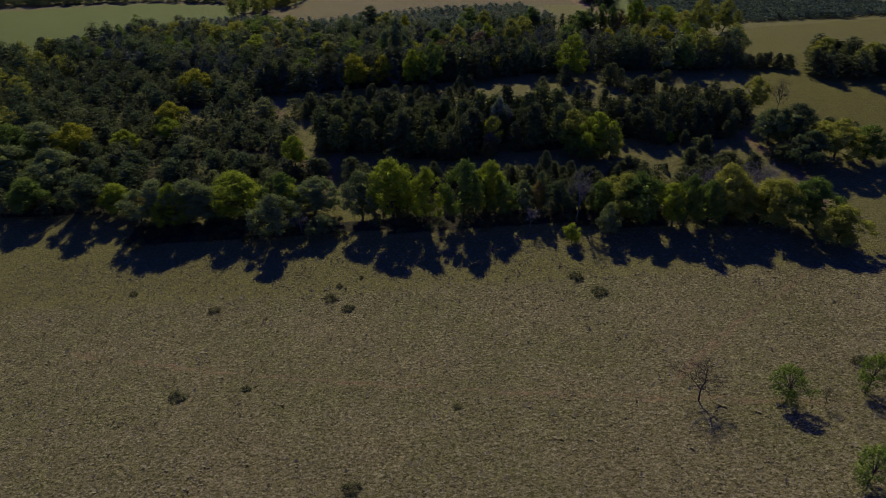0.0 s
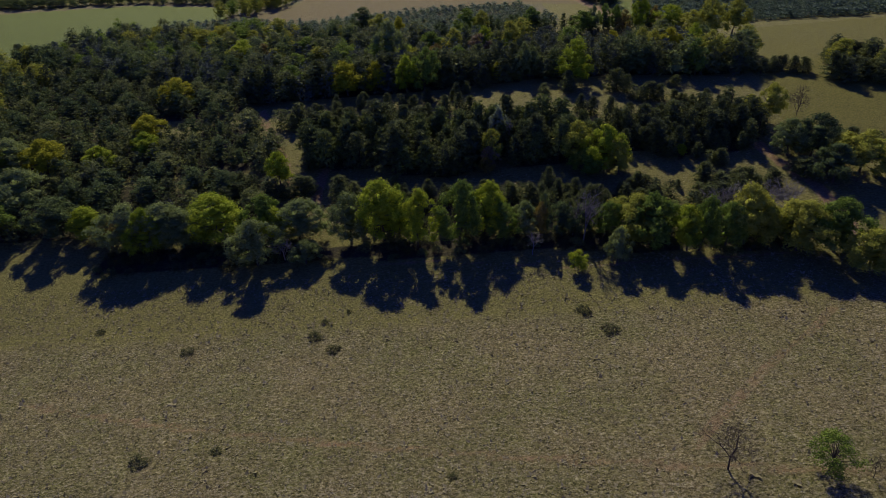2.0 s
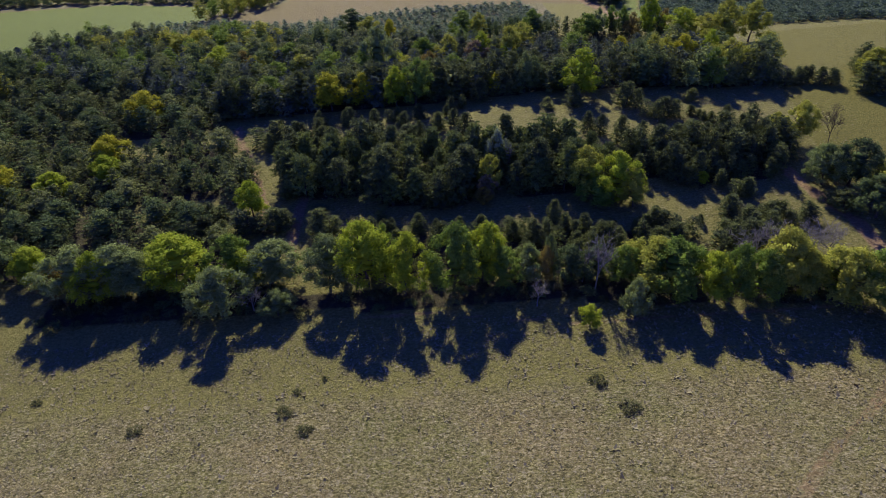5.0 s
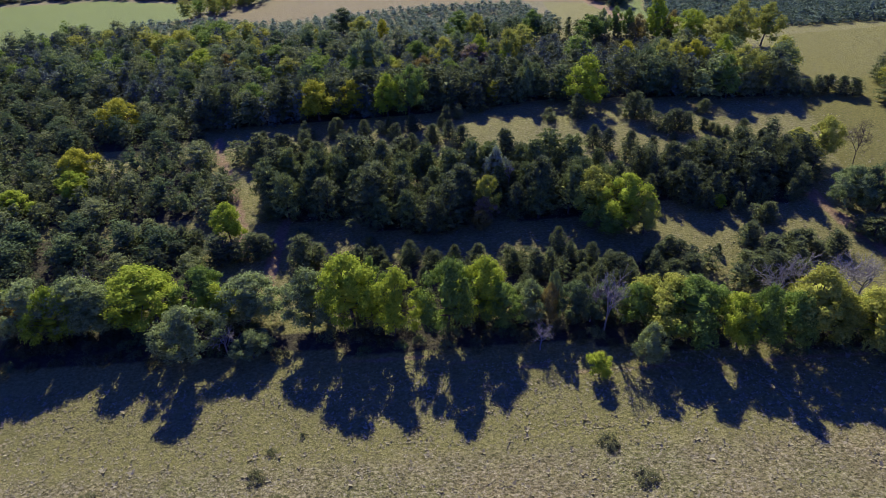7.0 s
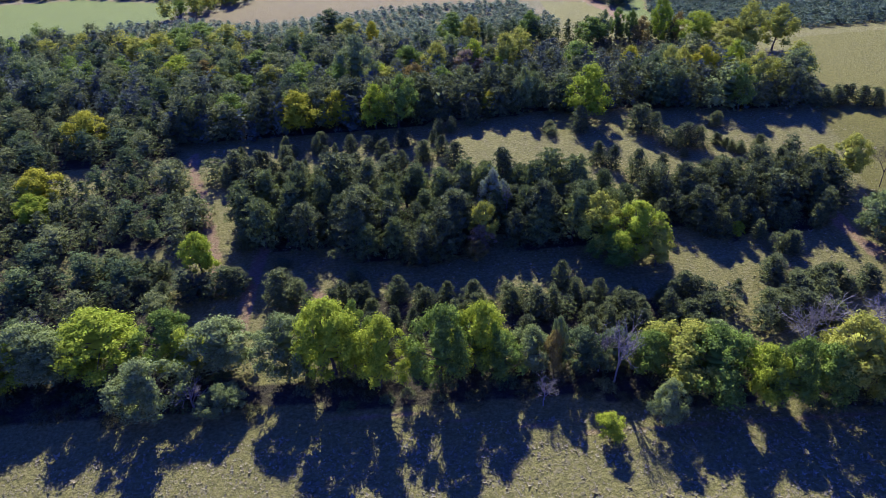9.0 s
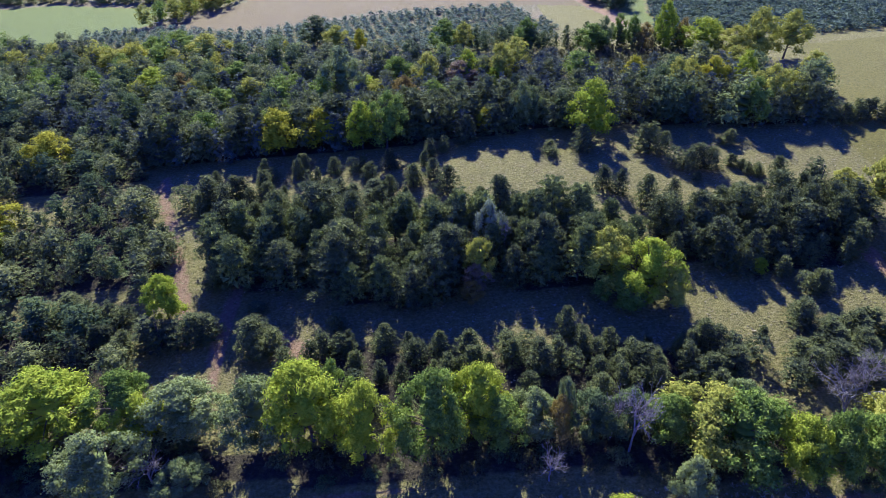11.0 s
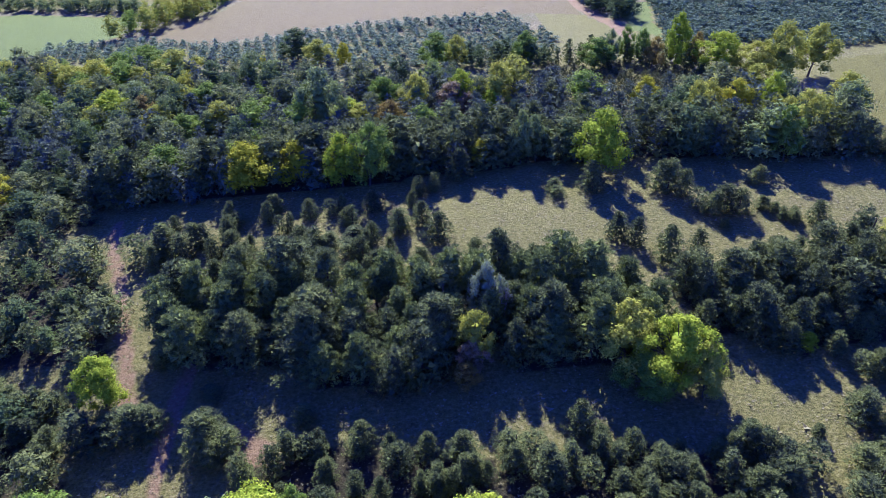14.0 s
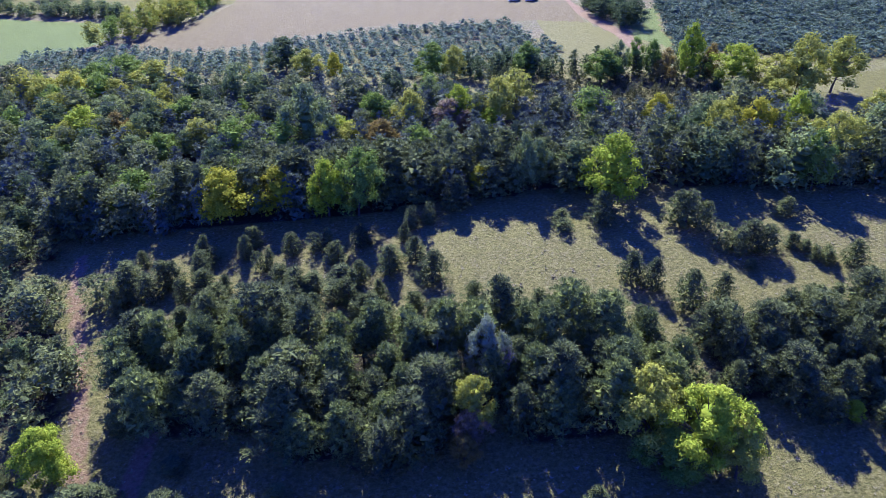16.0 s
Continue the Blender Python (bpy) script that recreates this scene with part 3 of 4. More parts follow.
BACK_EAST_TREE = [
    (67.4, 214, 10.0, 3.0, 2), (82.1, 240, 9.4, 4.3, 7), (86.5, 238, 13.6, 4.3, 7), (95.3, 240, 12.1, 4.5, 7),
    (79.2, 232, 6.1, 3.8, 7), (76.5, 247, 10.4, 4.4, 1), (68.2, 252, 14.0, 2.9, 1), (74.4, 203, 11.2, 3.7, 7),
    (81.9, 206, 7.4, 3.4, 7), (90.2, 216, 8.6, 3.3, 7), (74.2, 214, 10.5, 2.5, 1), (58.3, 210, 11.1, 2.6, 7),
    (69.8, 197, 10.5, 3.0, 0), (72.5, 208, 8.1, 2.1, 7),
]
BACK_WEST_TREE = [
    (-63.7, 238, 9, 5.9, 1), (-67, 236, 7.4, 3.5, 7), (-66.3, 228.1, 7, 2.6, 0), (-56.6, 238.6, 8, 3.3, 5),
    (-51.8, 231.6, 8, 2.8, 7), (-63.4, 248.9, 8, 4.3, 3), (-43.5, 244.4, 8, 4, 0), (-49.9, 245, 7, 4.1, 7),
    (-49.7, 226.6, 7, 3.4, 3), (-44.9, 227.1, 7, 3.6, 0), (-38.2, 233, 7, 3.7, 7), (-27.5, 233.9, 7, 2.4, 0),
    (-79.1, 268.4, 8, 4.9, 2), (-83.7, 264.9, 8, 4, 7), (-58, 267.9, 9, 6.2, 7), (-66.3, 262.9, 7, 3.8, 7),
    (-69.6, 280.4, 8, 4.2, 0), (-57.8, 255.4, 7, 3.6, 1),
]
BACK_MID_TREE = [
    (-76.1, 252.2, 8, 4.5, 7), (-75.6, 273.5, 8, 4.5, 0), (-28.9, 283.7, 9, 4, 4), (-21.2, 274.9, 8, 3.8, 7),
    (-14.5, 274.2, 7, 1.9, 2), (-36.5, 274, 5, 1.4, 2), (10.2, 268.2, 9, 3.6, 0), (15.7, 267.9, 8, 3.2, 7),
    (-9.5, 231, 6, 2.9, 1), (-7, 227.4, 6, 3.1, 7), (-2, 227.2, 6, 2.8, 5), (-3, 238.8, 8, 3, 0),
    (8.9, 242, 9, 2.2, 3), (11.7, 223.3, 6, 2.7, 3), (7.3, 221.4, 6, 2.2, 0), (33.4, 261.9, 9, 3.5, 0),
    (49.6, 256.6, 8, 4.2, 0), (54, 259.1, 9, 1.8, 3), (58.4, 260.6, 9, 2.2, 0),
]
BACK_MID_B_TREE = [
    (61.4, 257.3, 9, 2.1, 0), (62.9, 253.3, 8, 2.1, 5), (72.5, 252.1, 9, 2.1, 5),
]
MEADOW_TREE = [
    (107, 197, 8.4, 3.5, 7), (118.5, 191, 8, 3.8, 7),
    (76.8, 166, 9.5, 3.1, 7), (75, 172, 4.5, 2, 7), (72.7, 166, 2.4, 2.3, 3),
]
SNAGS_SNAG = [
    (27.1, 124, 11, 2.5, 8), (25.4, 126, 7.1, 2.1, 8), (52.5, 126, 7.6, 2.8, 8), (62.1, 128, 8.1, 3.8, 8),
    (65.4, 127, 7.6, 2.9, 8), (57.4, 130, 6, 2.4, 8), (17.4, 121, 4.5, 1.4, 8), (-53.8, 135, 8.8, 2.5, 8),
    (-29.2, 125, 4.1, 2.2, 8), (82.6, 164, 9.2, 2.1, 9), (-6.6, 163.1, 7, 1.2, 8), (16.1, 159.7, 8, 0.9, 8),
    (12.1, 158, 6, 1.4, 8), (87.3, 228.8, 4, 3.3, 8),
]
FIELD_TREES_SNAG = [
    (32.3, 66.2, 6.2, 2.7, 9), (46.5, 63.5, 2.9, 0.9, 9),
]
FIELD_TREES_SAPLING = [
    (42.3, 64.6, 5.7, 2.6, 0), (52.8, 66, 6.2, 2.2, 0), (43.9, 50, 5.4, 2.4, 0),
    (24.7, 115.2, 4.3, 2, 1),
]
CEDARS_GLADE_CEDAR = [
    (46.9, 189.6, 6.6, 2.8, 0), (48.8, 188.2, 5.2, 1.4, 0), (34.7, 191.8, 6, 2.1, 0), (28.3, 192.4, 2.6, 1.3, 0),
    (62.7, 190.3, 3.2, 1.3, 0), (51.3, 182.6, 4.8, 2, 0), (53.9, 182.9, 5, 2, 0), (55.8, 181.8, 4.6, 1.8, 0),
    (59.6, 182.4, 2.6, 1, 0), (61.3, 181.1, 2, 0.8, 0), (62.2, 179.3, 2.4, 0.9, 0), (63.3, 178.4, 2.6, 0.9, 0),
    (66.4, 177.5, 4.5, 1.6, 0), (52.2, 178.2, 1.8, 0.9, 0), (35.4, 177.8, 5.2, 1.7, 0), (37.8, 175.9, 5, 1.5, 0),
    (41.6, 171.6, 6.6, 2.1, 0), (46.2, 172.8, 4.2, 1.3, 0),
]
CEDARS_LANE_CEDAR = [
    (7.8, 181.3, 5.6, 2, 0), (1.6, 183.9, 5, 2.1, 0), (-12.1, 180.4, 5, 2.2, 0), (4.9, 196.2, 3.6, 1.6, 0),
    (7.8, 197.2, 3.4, 1.5, 0), (12.2, 199.9, 6.5, 2.3, 0), (-20.4, 193.6, 4, 1.8, 0), (-37.6, 184, 6, 3.1, 0),
    (-33.8, 182.3, 5.6, 2.3, 0), (-31.7, 185, 5, 2.4, 0), (-26.4, 189.3, 3.6, 1.6, 0), (-25.4, 183.5, 4, 1.6, 0),
    (-22.4, 179.4, 4.4, 2, 0), (-5.7, 182.2, 3, 1.9, 0), (-0.7, 175.7, 4, 2, 0), (-16.8, 179.1, 4, 1.7, 0),
    (-3.7, 180.9, 3.6, 1.4, 0), (-9.6, 182, 3, 1.8, 0),
]
CEDARS_FRONT_CEDAR = [
    (-51.9, 154.9, 4.8, 2.9, 0), (-47.6, 153.4, 4.4, 2.1, 0), (-44.3, 152, 4.6, 2.2, 0), (-43.1, 153.1, 4.2, 1.8, 0),
    (-40, 147.4, 3.6, 1.8, 0), (-44.1, 148.7, 3.8, 2.2, 0), (-34.9, 147.5, 5.4, 3.3, 0), (-29.8, 148.1, 5, 3.1, 0),
    (-28.5, 160.2, 4.6, 2.3, 0), (-30, 158.9, 3.6, 1.7, 0), (-20.9, 145.3, 6, 2.6, 0), (-18.7, 144.2, 5, 2.3, 0),
    (-21.4, 153.1, 1.6, 1.2, 0), (-9.2, 147.7, 3.4, 1.3, 0), (-6.9, 142.4, 3.4, 1.3, 0), (-2.7, 142.8, 3.6, 1.3, 0),
    (2.1, 140.4, 4.4, 1.6, 0),
]
CEDARS_THICKET_CEDAR = [
    (6.3, 137.5, 4.2, 1.8, 0), (9.6, 138.1, 4.6, 1.9, 0), (15.4, 141.2, 3.6, 1.9, 0), (18.3, 137.6, 5.2, 2.4, 0),
    (23.1, 143.2, 5.2, 1.6, 0), (24.7, 141.4, 3.6, 1.2, 0), (25.9, 138.4, 4, 1.5, 0), (28.7, 136.4, 3.4, 1.7, 0),
    (31.3, 137.8, 3.6, 1.8, 0), (33.2, 135.8, 3.4, 1.6, 0), (40.2, 138.9, 5.2, 2.1, 0), (41.7, 137.6, 5, 1.6, 0),
    (38.4, 138.3, 4.2, 1.6, 0), (59.8, 147.9, 4.2, 1.7, 0), (54.4, 141.5, 4.8, 2.5, 0), (52.6, 136.1, 3.6, 2.0, 0),
    (56.5, 138.1, 4.2, 2.6, 0),
]
CEDARS_EAST_CEDAR = [
    (51.5, 133, 4.6, 2.3, 0), (55.2, 133.5, 5, 2.6, 0), (59, 135.5, 5, 2.5, 0), (58.5, 131.5, 4.5, 2.3, 0), (42.6, 133.6, 5.2, 2.4, 0),
    (39.6, 133.4, 4.6, 2.2, 0), (44.2, 136.4, 4.8, 2.1, 0),
    (59.7, 147.6, 4.2, 1.8, 0), (60.8, 139.7, 4, 2.2, 0),
    (63.1, 139.9, 4, 2.1, 0), (64.8, 137.8, 3.4, 1.8, 0), (67.4, 139.3, 3.8, 1.8, 0), (72.9, 160.3, 6.4, 3.2, 0),
    (49, 139.9, 2, 0.7, 0), (58, 139.5, 3.8, 2, 0), (75, 141.4, 4.5, 2.7, 0), (78.8, 152.4, 6, 2.3, 0),
    (48.8, 161.7, 5.6, 2.5, 0), (44.5, 165.8, 6, 2.5, 0),
]
CEDARS_MEADOW_CEDAR = [
    (103, 190, 7.5, 3.5, 0), (106.5, 187, 7, 3.3, 0), (114, 186.5, 8, 4, 0), (120, 188, 7, 4, 0), (117, 196, 8, 4.2, 0), (124, 192, 8, 4, 0),
    (111.1, 205.1, 7.2, 3.7, 0), (115.2, 204.2, 6, 3.2, 0), (108.6, 201.9, 5, 2.8, 0), (118.2, 203.3, 7, 4.2, 0),
    (119.6, 200, 6.5, 3.7, 0), (109.7, 191.9, 5.4, 3.9, 0), (112.6, 189.1, 5.4, 3.5, 0), (90.9, 198.1, 4.4, 2.1, 0),
    (93.6, 198, 4.6, 2.1, 0), (95.6, 195.8, 4.8, 2.3, 0), (97.9, 195, 4.6, 2.1, 0), (87, 196, 4.6, 2.2, 0),
    (86.2, 200.9, 5.6, 2.6, 0), (90, 153.6, 4.2, 2.9, 0), (94, 151.9, 4, 1.9, 0), (88.2, 154.2, 3, 2.2, 0),
]


BROAD = [broad_tree(s) for s in (11, 12, 13, 14, 15, 16, 17)]
BROAD_FAR = [broad_tree(s, 4200, 26, size=0.019, fat=1.25) for s in (21, 22, 23, 24)]
CEDARS = [cedar_tree(31), cedar_tree(32, 104, tops=2, round_=0.4), cedar_tree(33, 88, round_=0.8), cedar_tree(34, 114, tops=3, round_=0.8),
          cedar_tree(35, 92, round_=0.35), cedar_tree(36, 108, tops=2, round_=1.0)]
PINES = [cedar_tree(37, 72, 66, 0.0108, 1, 0.9, low=0.26, layer=0.4, inner=0.74), cedar_tree(38, 84, 66, 0.0108, 2, 0.8, low=0.3, layer=0.4, inner=0.74),
         cedar_tree(39, 72, 66, 0.0108, 1, 0.6, low=0.22, layer=0.44, inner=0.74), cedar_tree(40, 88, 66, 0.0108, 2, 1.0, low=0.34, layer=0.38, inner=0.74)]
CEDARS_FAR = [cedar_tree(41, 40, 24, 0.0185, within=110, bough=0.056, inner=0.52), cedar_tree(42, 40, 24, 0.0185, 1, 0.4, within=110, bough=0.056, inner=0.52),
              cedar_tree(43, 40, 24, 0.0185, 1, 0.8, within=110, bough=0.056, inner=0.52), cedar_tree(44, 40, 24, 0.0185, 2, 0.6, within=110, bough=0.056, inner=0.52)]
SHRUBS = [shrub_mesh(s) for s in (71, 72, 73)]
BROAD_DISTANT = [broad_tree(s, 1300, 14, low=0.12, size=0.026, fat=1.7) for s in (25, 26, 27, 28)]
AIRY = [broad_tree(s, 3000, 30, size=0.018, dense=False, fat=1.3) for s in (45, 46)]
BARE_FIELD = bare_tree(57, 6, 0.72, 0.014)
BARE = [bare_tree(s) for s in (51, 52, 53)]
planted = []


def plant(name, meshes, x, y, h, r, leaf, wood, label, category, group, parts=("crown", "trunk"), wide=0.42):
    """One tree on the ground: an empty at its foot that carries crown and trunk."""
    tree = new(name)
    tree.empty_display_size = 0.3
    tree.matrix_basis = Matrix.LocRotScale((x, y, float(land(x, y))), Euler((random.gauss(0, 0.035), random.gauss(0, 0.035), random.uniform(0, 6.28))), (r / wide, r / wide, h))
    for part_name, me, mat in zip(parts, meshes, (leaf, wood)):
        part(part_name, me, mat, tree)
    planted.append((x, y, r))
    return tagged(tree, label, category, group)


def broad(rows, where, far=False, spread=1.2):
    for x, y, h, r, tone in rows:
        kinds = BROAD_FAR if far else BROAD
        plant("tree", random.choice(kinds), x, y, max(h, 1.6 * r), min(r * spread, 0.62 * max(h, 1.6 * r)), LEAVES[tone], BARK,
              f"broad tree with {TONE_WORDS[tone]} leaves {where}", "tree", f"trees {where}")


def cedars(rows, where):
    for x, y, h, r, tone in rows:
        h, r = h * 0.96, max(0.36 * h, r * (1.25 if h > 3.3 else 1.6))
        big = r * 1.9 > h
        plant("cedar_tree", CEDARS[random.choice((1, 3, 5)) if big else (random.choice((0, 2, 4)) if h > 3 else 2)], x, y, h, r, CEDAR, DARKWOOD,
              f"dark green cedar with dense {'bushy' if big else 'conical'} crown {where}", "cedar", f"cedars {where}", wide=0.36)


broad(HEDGE_TREE, "in the hedgerow by the pasture", spread=1.3)
broad(HEDGE_EAST_TREE, "in the hedgerow by the pasture", spread=1.18)
broad(WEST_TREE, "among the western cedars")
broad(GLADE_TREE, "standing in the clearing", spread=1.02)
broad(CENTRAL_TREE, "among the dark pines")
broad(MEADOW_TREE, "at the meadow's edge")
for rows in (BACK_TREE, BACK_EAST_TREE, BACK_WEST_TREE, BACK_MID_TREE, BACK_MID_B_TREE):
    broad(rows, "on the wooded rise", True)
cedars(CEDARS_GLADE_CEDAR, "in the sunny clearing")
cedars(CEDARS_LANE_CEDAR, "beside the grassy lane")
cedars(CEDARS_FRONT_CEDAR, "behind the hedgerow")
cedars(CEDARS_THICKET_CEDAR, "behind the hedgerow")
cedars(CEDARS_EAST_CEDAR, "on the eastern slope")
cedars(CEDARS_MEADOW_CEDAR, "on the golden meadow")
for x, y, h, r, tone in SNAGS_SNAG + FIELD_TREES_SNAG:
    h, r = h * 1.06, r * 1.6
    plant("bare_tree", BARE_FIELD if tone == 9 else random.choice(BARE), x, y, h, r, DEADWOOD if tone == 8 else DARKWOOD, DEADWOOD if tone == 8 else DARKWOOD,
          "leafless dead tree with grey branches" if tone == 8 else "leafless dark tree on open grass", "dead tree", "dead trees", ("branchwork", "trunk"), 1.0)
for x, y, h, r, tone in FIELD_TREES_SAPLING:
    plant("young_tree", random.choice(BROAD_FAR if h < 5 else AIRY), x, y, h, r, LEAVES[tone], BARK, f"small {TONE_WORDS[tone]} tree standing on the pasture", "tree", "young trees")

# ---- cedar woods ----
def scatter(poly, gap, seed, clear=0.75):
    """Points inside a polygon, none closer than the gap, none inside a tree that stands already."""
    rng = np.random.default_rng(seed)
    px, py = [p[0] for p in poly], [p[1] for p in poly]
    got, cells = [], {}
    for _ in range(int((max(px) - min(px)) * (max(py) - min(py)) / gap ** 2 * 9)):
        x, y = rng.uniform(min(px), max(px)), rng.uniform(min(py), max(py))
        if not inside(np.array([x]), np.array([y]), poly)[0]:
            continue
        cx, cy = int(x // gap), int(y // gap)
        if any((x - a) ** 2 + (y - b) ** 2 < gap * gap for i in (-1, 0, 1) for j in (-1, 0, 1) for a, b in cells.get((cx + i, cy + j), ())):
            continue
        if any((x - a) ** 2 + (y - b) ** 2 < (clear * r) ** 2 for a, b, r in planted):
            continue
        cells.setdefault((cx, cy), []).append((x, y))
        got.append((x, y))
    return got


for poly, gap, tall, seed, where, pines in ((WOOD_CENTRE, 3.2, 9.6, 1, "in the central wood", 0.72), (WOOD_EAST, 2.5, 7.2, 2, "in the eastern wood", 0.0),
                                            (THICKET, 3.0, 4.4, 4, "behind the hedgerow", 0.0), (FRINGE, 3.4, 4.4, 19, "at the clearing's edge", 0.0),
                                            (CLEARING_WEST, 4.8, 4.2, 20, "at the clearing's edge", 0.0)):
    for x, y in scatter(poly, gap, seed):
        h = tall * random.uniform(0.7, 1.12) * (min(1.0, max(0.72, (y - 146) / 12)) if poly is WOOD_EAST else 1.0)
        pine = random.random() < pines
        plant("pine_tree" if pine else "cedar_tree", random.choice(PINES if pine else CEDARS), x, y, h, h * (random.uniform(0.33, 0.43) if pine else random.uniform(0.36, 0.52)),
              PINE if pine else CEDAR, DARKWOOD, f"{'mid-green pine with feathery layered' if pine else 'dark green cedar with dense'} crown {where}",
              "pine" if pine else "cedar", f"trees {where}", wide=0.36)
# undergrowth along the hedgerow
for x, y in scatter(HEDGE_BED, 2.5, 12, 0.1):
    if any(abs(x - gap - 0.25 * (y - 121)) < 1.6 for gap in (-23.5, -18.5, -13.0, 1.0)):
        continue
    r = random.uniform(1.2, 2.1)
    ob = part("shrub", random.choice(SHRUBS), random.choice((SHRUB, SHRUB, LEAVES[4], CEDAR)), None)
    ob.matrix_basis = Matrix.LocRotScale((x, y, float(land(x, y)) - 0.05), Euler((0, 0, random.uniform(0, 6.28))), (r, r, r * random.uniform(0.9, 1.5)))
    tagged(ob, "dark leafy shrub growing under the hedgerow trees", "shrub", "hedgerow undergrowth")


def grove(name, places, kinds, tall, slim, mat, label, category, seed):
    """Many alike trees that nobody would count, as one mesh."""
    rng = np.random.default_rng(seed)
    shapes = []
    for me, _ in kinds:
        v = np.empty(len(me.vertices) * 3, np.float32)
        me.vertices.foreach_get("co", v)
        f = np.empty(len(me.loops), np.int32)
        me.loops.foreach_get("vertex_index", f)
        shapes.append((v.reshape(-1, 3), f.reshape(-1, me.polygons[0].loop_total)))
    bits = []
    for x, y in places:
        v, f = shapes[rng.integers(len(shapes))]
        h = tall * rng.uniform(0.7, 1.15)
        r = h * slim * rng.uniform(0.85, 1.25)
        a = rng.uniform(0, 6.28)
        c, s = math.cos(a), math.sin(a)
        q = np.stack([(v[:, 0] * c - v[:, 1] * s) * r + x, (v[:, 0] * s + v[:, 1] * c) * r + y, v[:, 2] * h + float(land(x, y)) - 0.05], 1)
        bits.append((q, f))
    return tagged(new(name, mesh_of(name, *joined(bits), (mat,))), label, category, kind="stuff")


BELT = [(18, 262), (30, 258), (42, 259), (55, 256), (68, 251), (76, 240), (82, 240), (72, 262), (56, 266), (40, 268), (20, 272)]
SCRUB = [(32, 255), (53, 257), (71, 247), (84, 230), (72, 227), (54, 230), (36, 240)]
COPSE = [(60, 338), (73, 336), (74, 306), (68, 305), (63, 318)]
CORN_BELT = [(-97, 318), (-90, 318), (-78, 335), (-70, 349), (-66, 372), (-80, 400), (-92, 400), (-82, 370), (-88, 345)]
FAR_WOODS = [(-400, 390), (-80, 400), (-60, 470), (-100, 560), (-420, 560)]
FAR_HEDGE = [(-240, 352), (-150, 366), (-100, 356), (-100, 362), (-150, 374), (-240, 362)]
mixed_spots = [p for p in scatter(WOOD_BACK, 5.4, 15, 0.9) if (p[0] * 7.3 + p[1] * 3.1) % 1.0 < (0.85 if p[0] < -20 else 0.4)]
for tone, share, step in ((8, 0, 4), (7, 1, 16), (0, 9, 16), (3, 5, 8), (8, 2, 16), (4, 10, 16), (0, 6, 8), (4, 3, 4)):
    grove("mixed_wood", mixed_spots[share::step], BROAD_DISTANT, 8.6, 1.05, LEAVES[tone], f"{TONE_WORDS[tone]} broad trees scattered through the cedar wood", "woods", 20 + tone + share)
planted += [(x, y, 2.2) for x, y in mixed_spots]
grove("cedar_wood", scatter(WOOD_BACK, 4.0, 5), CEDARS_FAR, 7.4, 1.2, HAZY_CEDAR, "dense wood of dark green cedars on the rise", "woods", 5)
west_spots = scatter(WOOD_WEST, 6.6, 61, 0.9) + scatter(WOOD_WEST_BACK, 6.4, 62, 0.9) + scatter(WOOD_WEST_FRONT, 6.6, 63, 0.9)
for tone, share in ((4, 0), (4, 1), (8, 2)):
    grove("mixed_wood", west_spots[share::3], BROAD_DISTANT, 5.8, 1.35, LEAVES[tone], f"{TONE_WORDS[tone]} broad trees among the western cedars", "woods", 60 + tone)
planted += [(x, y, 2.6) for x, y in west_spots]
# Low cedars added beneath the pine crowns to keep sun off the floor.
grove("cedar_undergrowth", scatter(WOOD_CENTRE, 3.0, 51, 0.05), CEDARS_FAR, 3.8, 1.4, CEDAR, "young cedars added under the pines to block low sun", "woods", 51)
grove("cedar_wood", scatter(WOOD_WEST, 4.2, 3), CEDARS_FAR, 5.8, 1.4, CEDAR, "dark green cedar wood beside the grassy lane", "woods", 3)
grove("cedar_wood", scatter(WOOD_WEST_BACK, 4.4, 6), CEDARS_FAR, 5.8, 1.4, CEDAR, "dense dark cedar wood west of the lane", "woods", 6)
grove("cedar_wood", scatter(WOOD_WEST_FRONT, 4.0, 8), CEDARS_FAR, 4.8, 1.4, CEDAR, "dark cedar thicket behind the western hedgerow", "woods", 8)
WOOD_EDGE = [(-54, 201), (-46, 200), (-31, 201), (-12, 201), (0, 201), (13, 202.5), (30, 203), (44, 202), (58, 200), (72, 197), (84, 197),
             (85, 206), (72, 206), (58, 210), (44, 212), (30, 213), (13, 213), (0, 211), (-12, 210), (-31, 208), (-46, 207), (-54, 208)]
WEST_EDGE = [(-54, 202), (-30, 204), (-5, 206), (10, 207), (8, 215), (-30, 214), (-56, 212)]
grove("cedar_wood", scatter(WEST_EDGE, 3.4, 18, 0.9), CEDARS_FAR, 9.4, 1.3, CEDAR, "tall dark cedars at the wood's edge", "woods", 44)
grove("cedar_wood", scatter(WOOD_EDGE, 3.0, 17, 0.95), CEDARS_FAR, 9.2, 1.3, CEDAR, "dense dark cedars at the wood's edge", "woods", 43)
WOOD_FAR_WEST = [(-112, 160), (-115, 195), (-125, 240), (-150, 256), (-190, 250), (-225, 200), (-140, 160)]
spots = scatter(WOOD_FAR_WEST, 4.2, 16)
grove("cedar_wood", spots[::2], CEDARS_FAR, 7.5, 1.1, CEDAR, "dark cedar wood at the western edge", "woods", 40)
grove("mixed_wood", spots[1::4], BROAD_DISTANT, 8.5, 1.1, LEAVES[4], "deep green broad trees at the western edge", "woods", 41)
grove("mixed_wood", spots[3::4], BROAD_DISTANT, 8.0, 1.1, LEAVES[7], "pale yellow-green trees at the western edge", "woods", 42)
belt = scatter(BELT, 3.2, 31, 0.5)
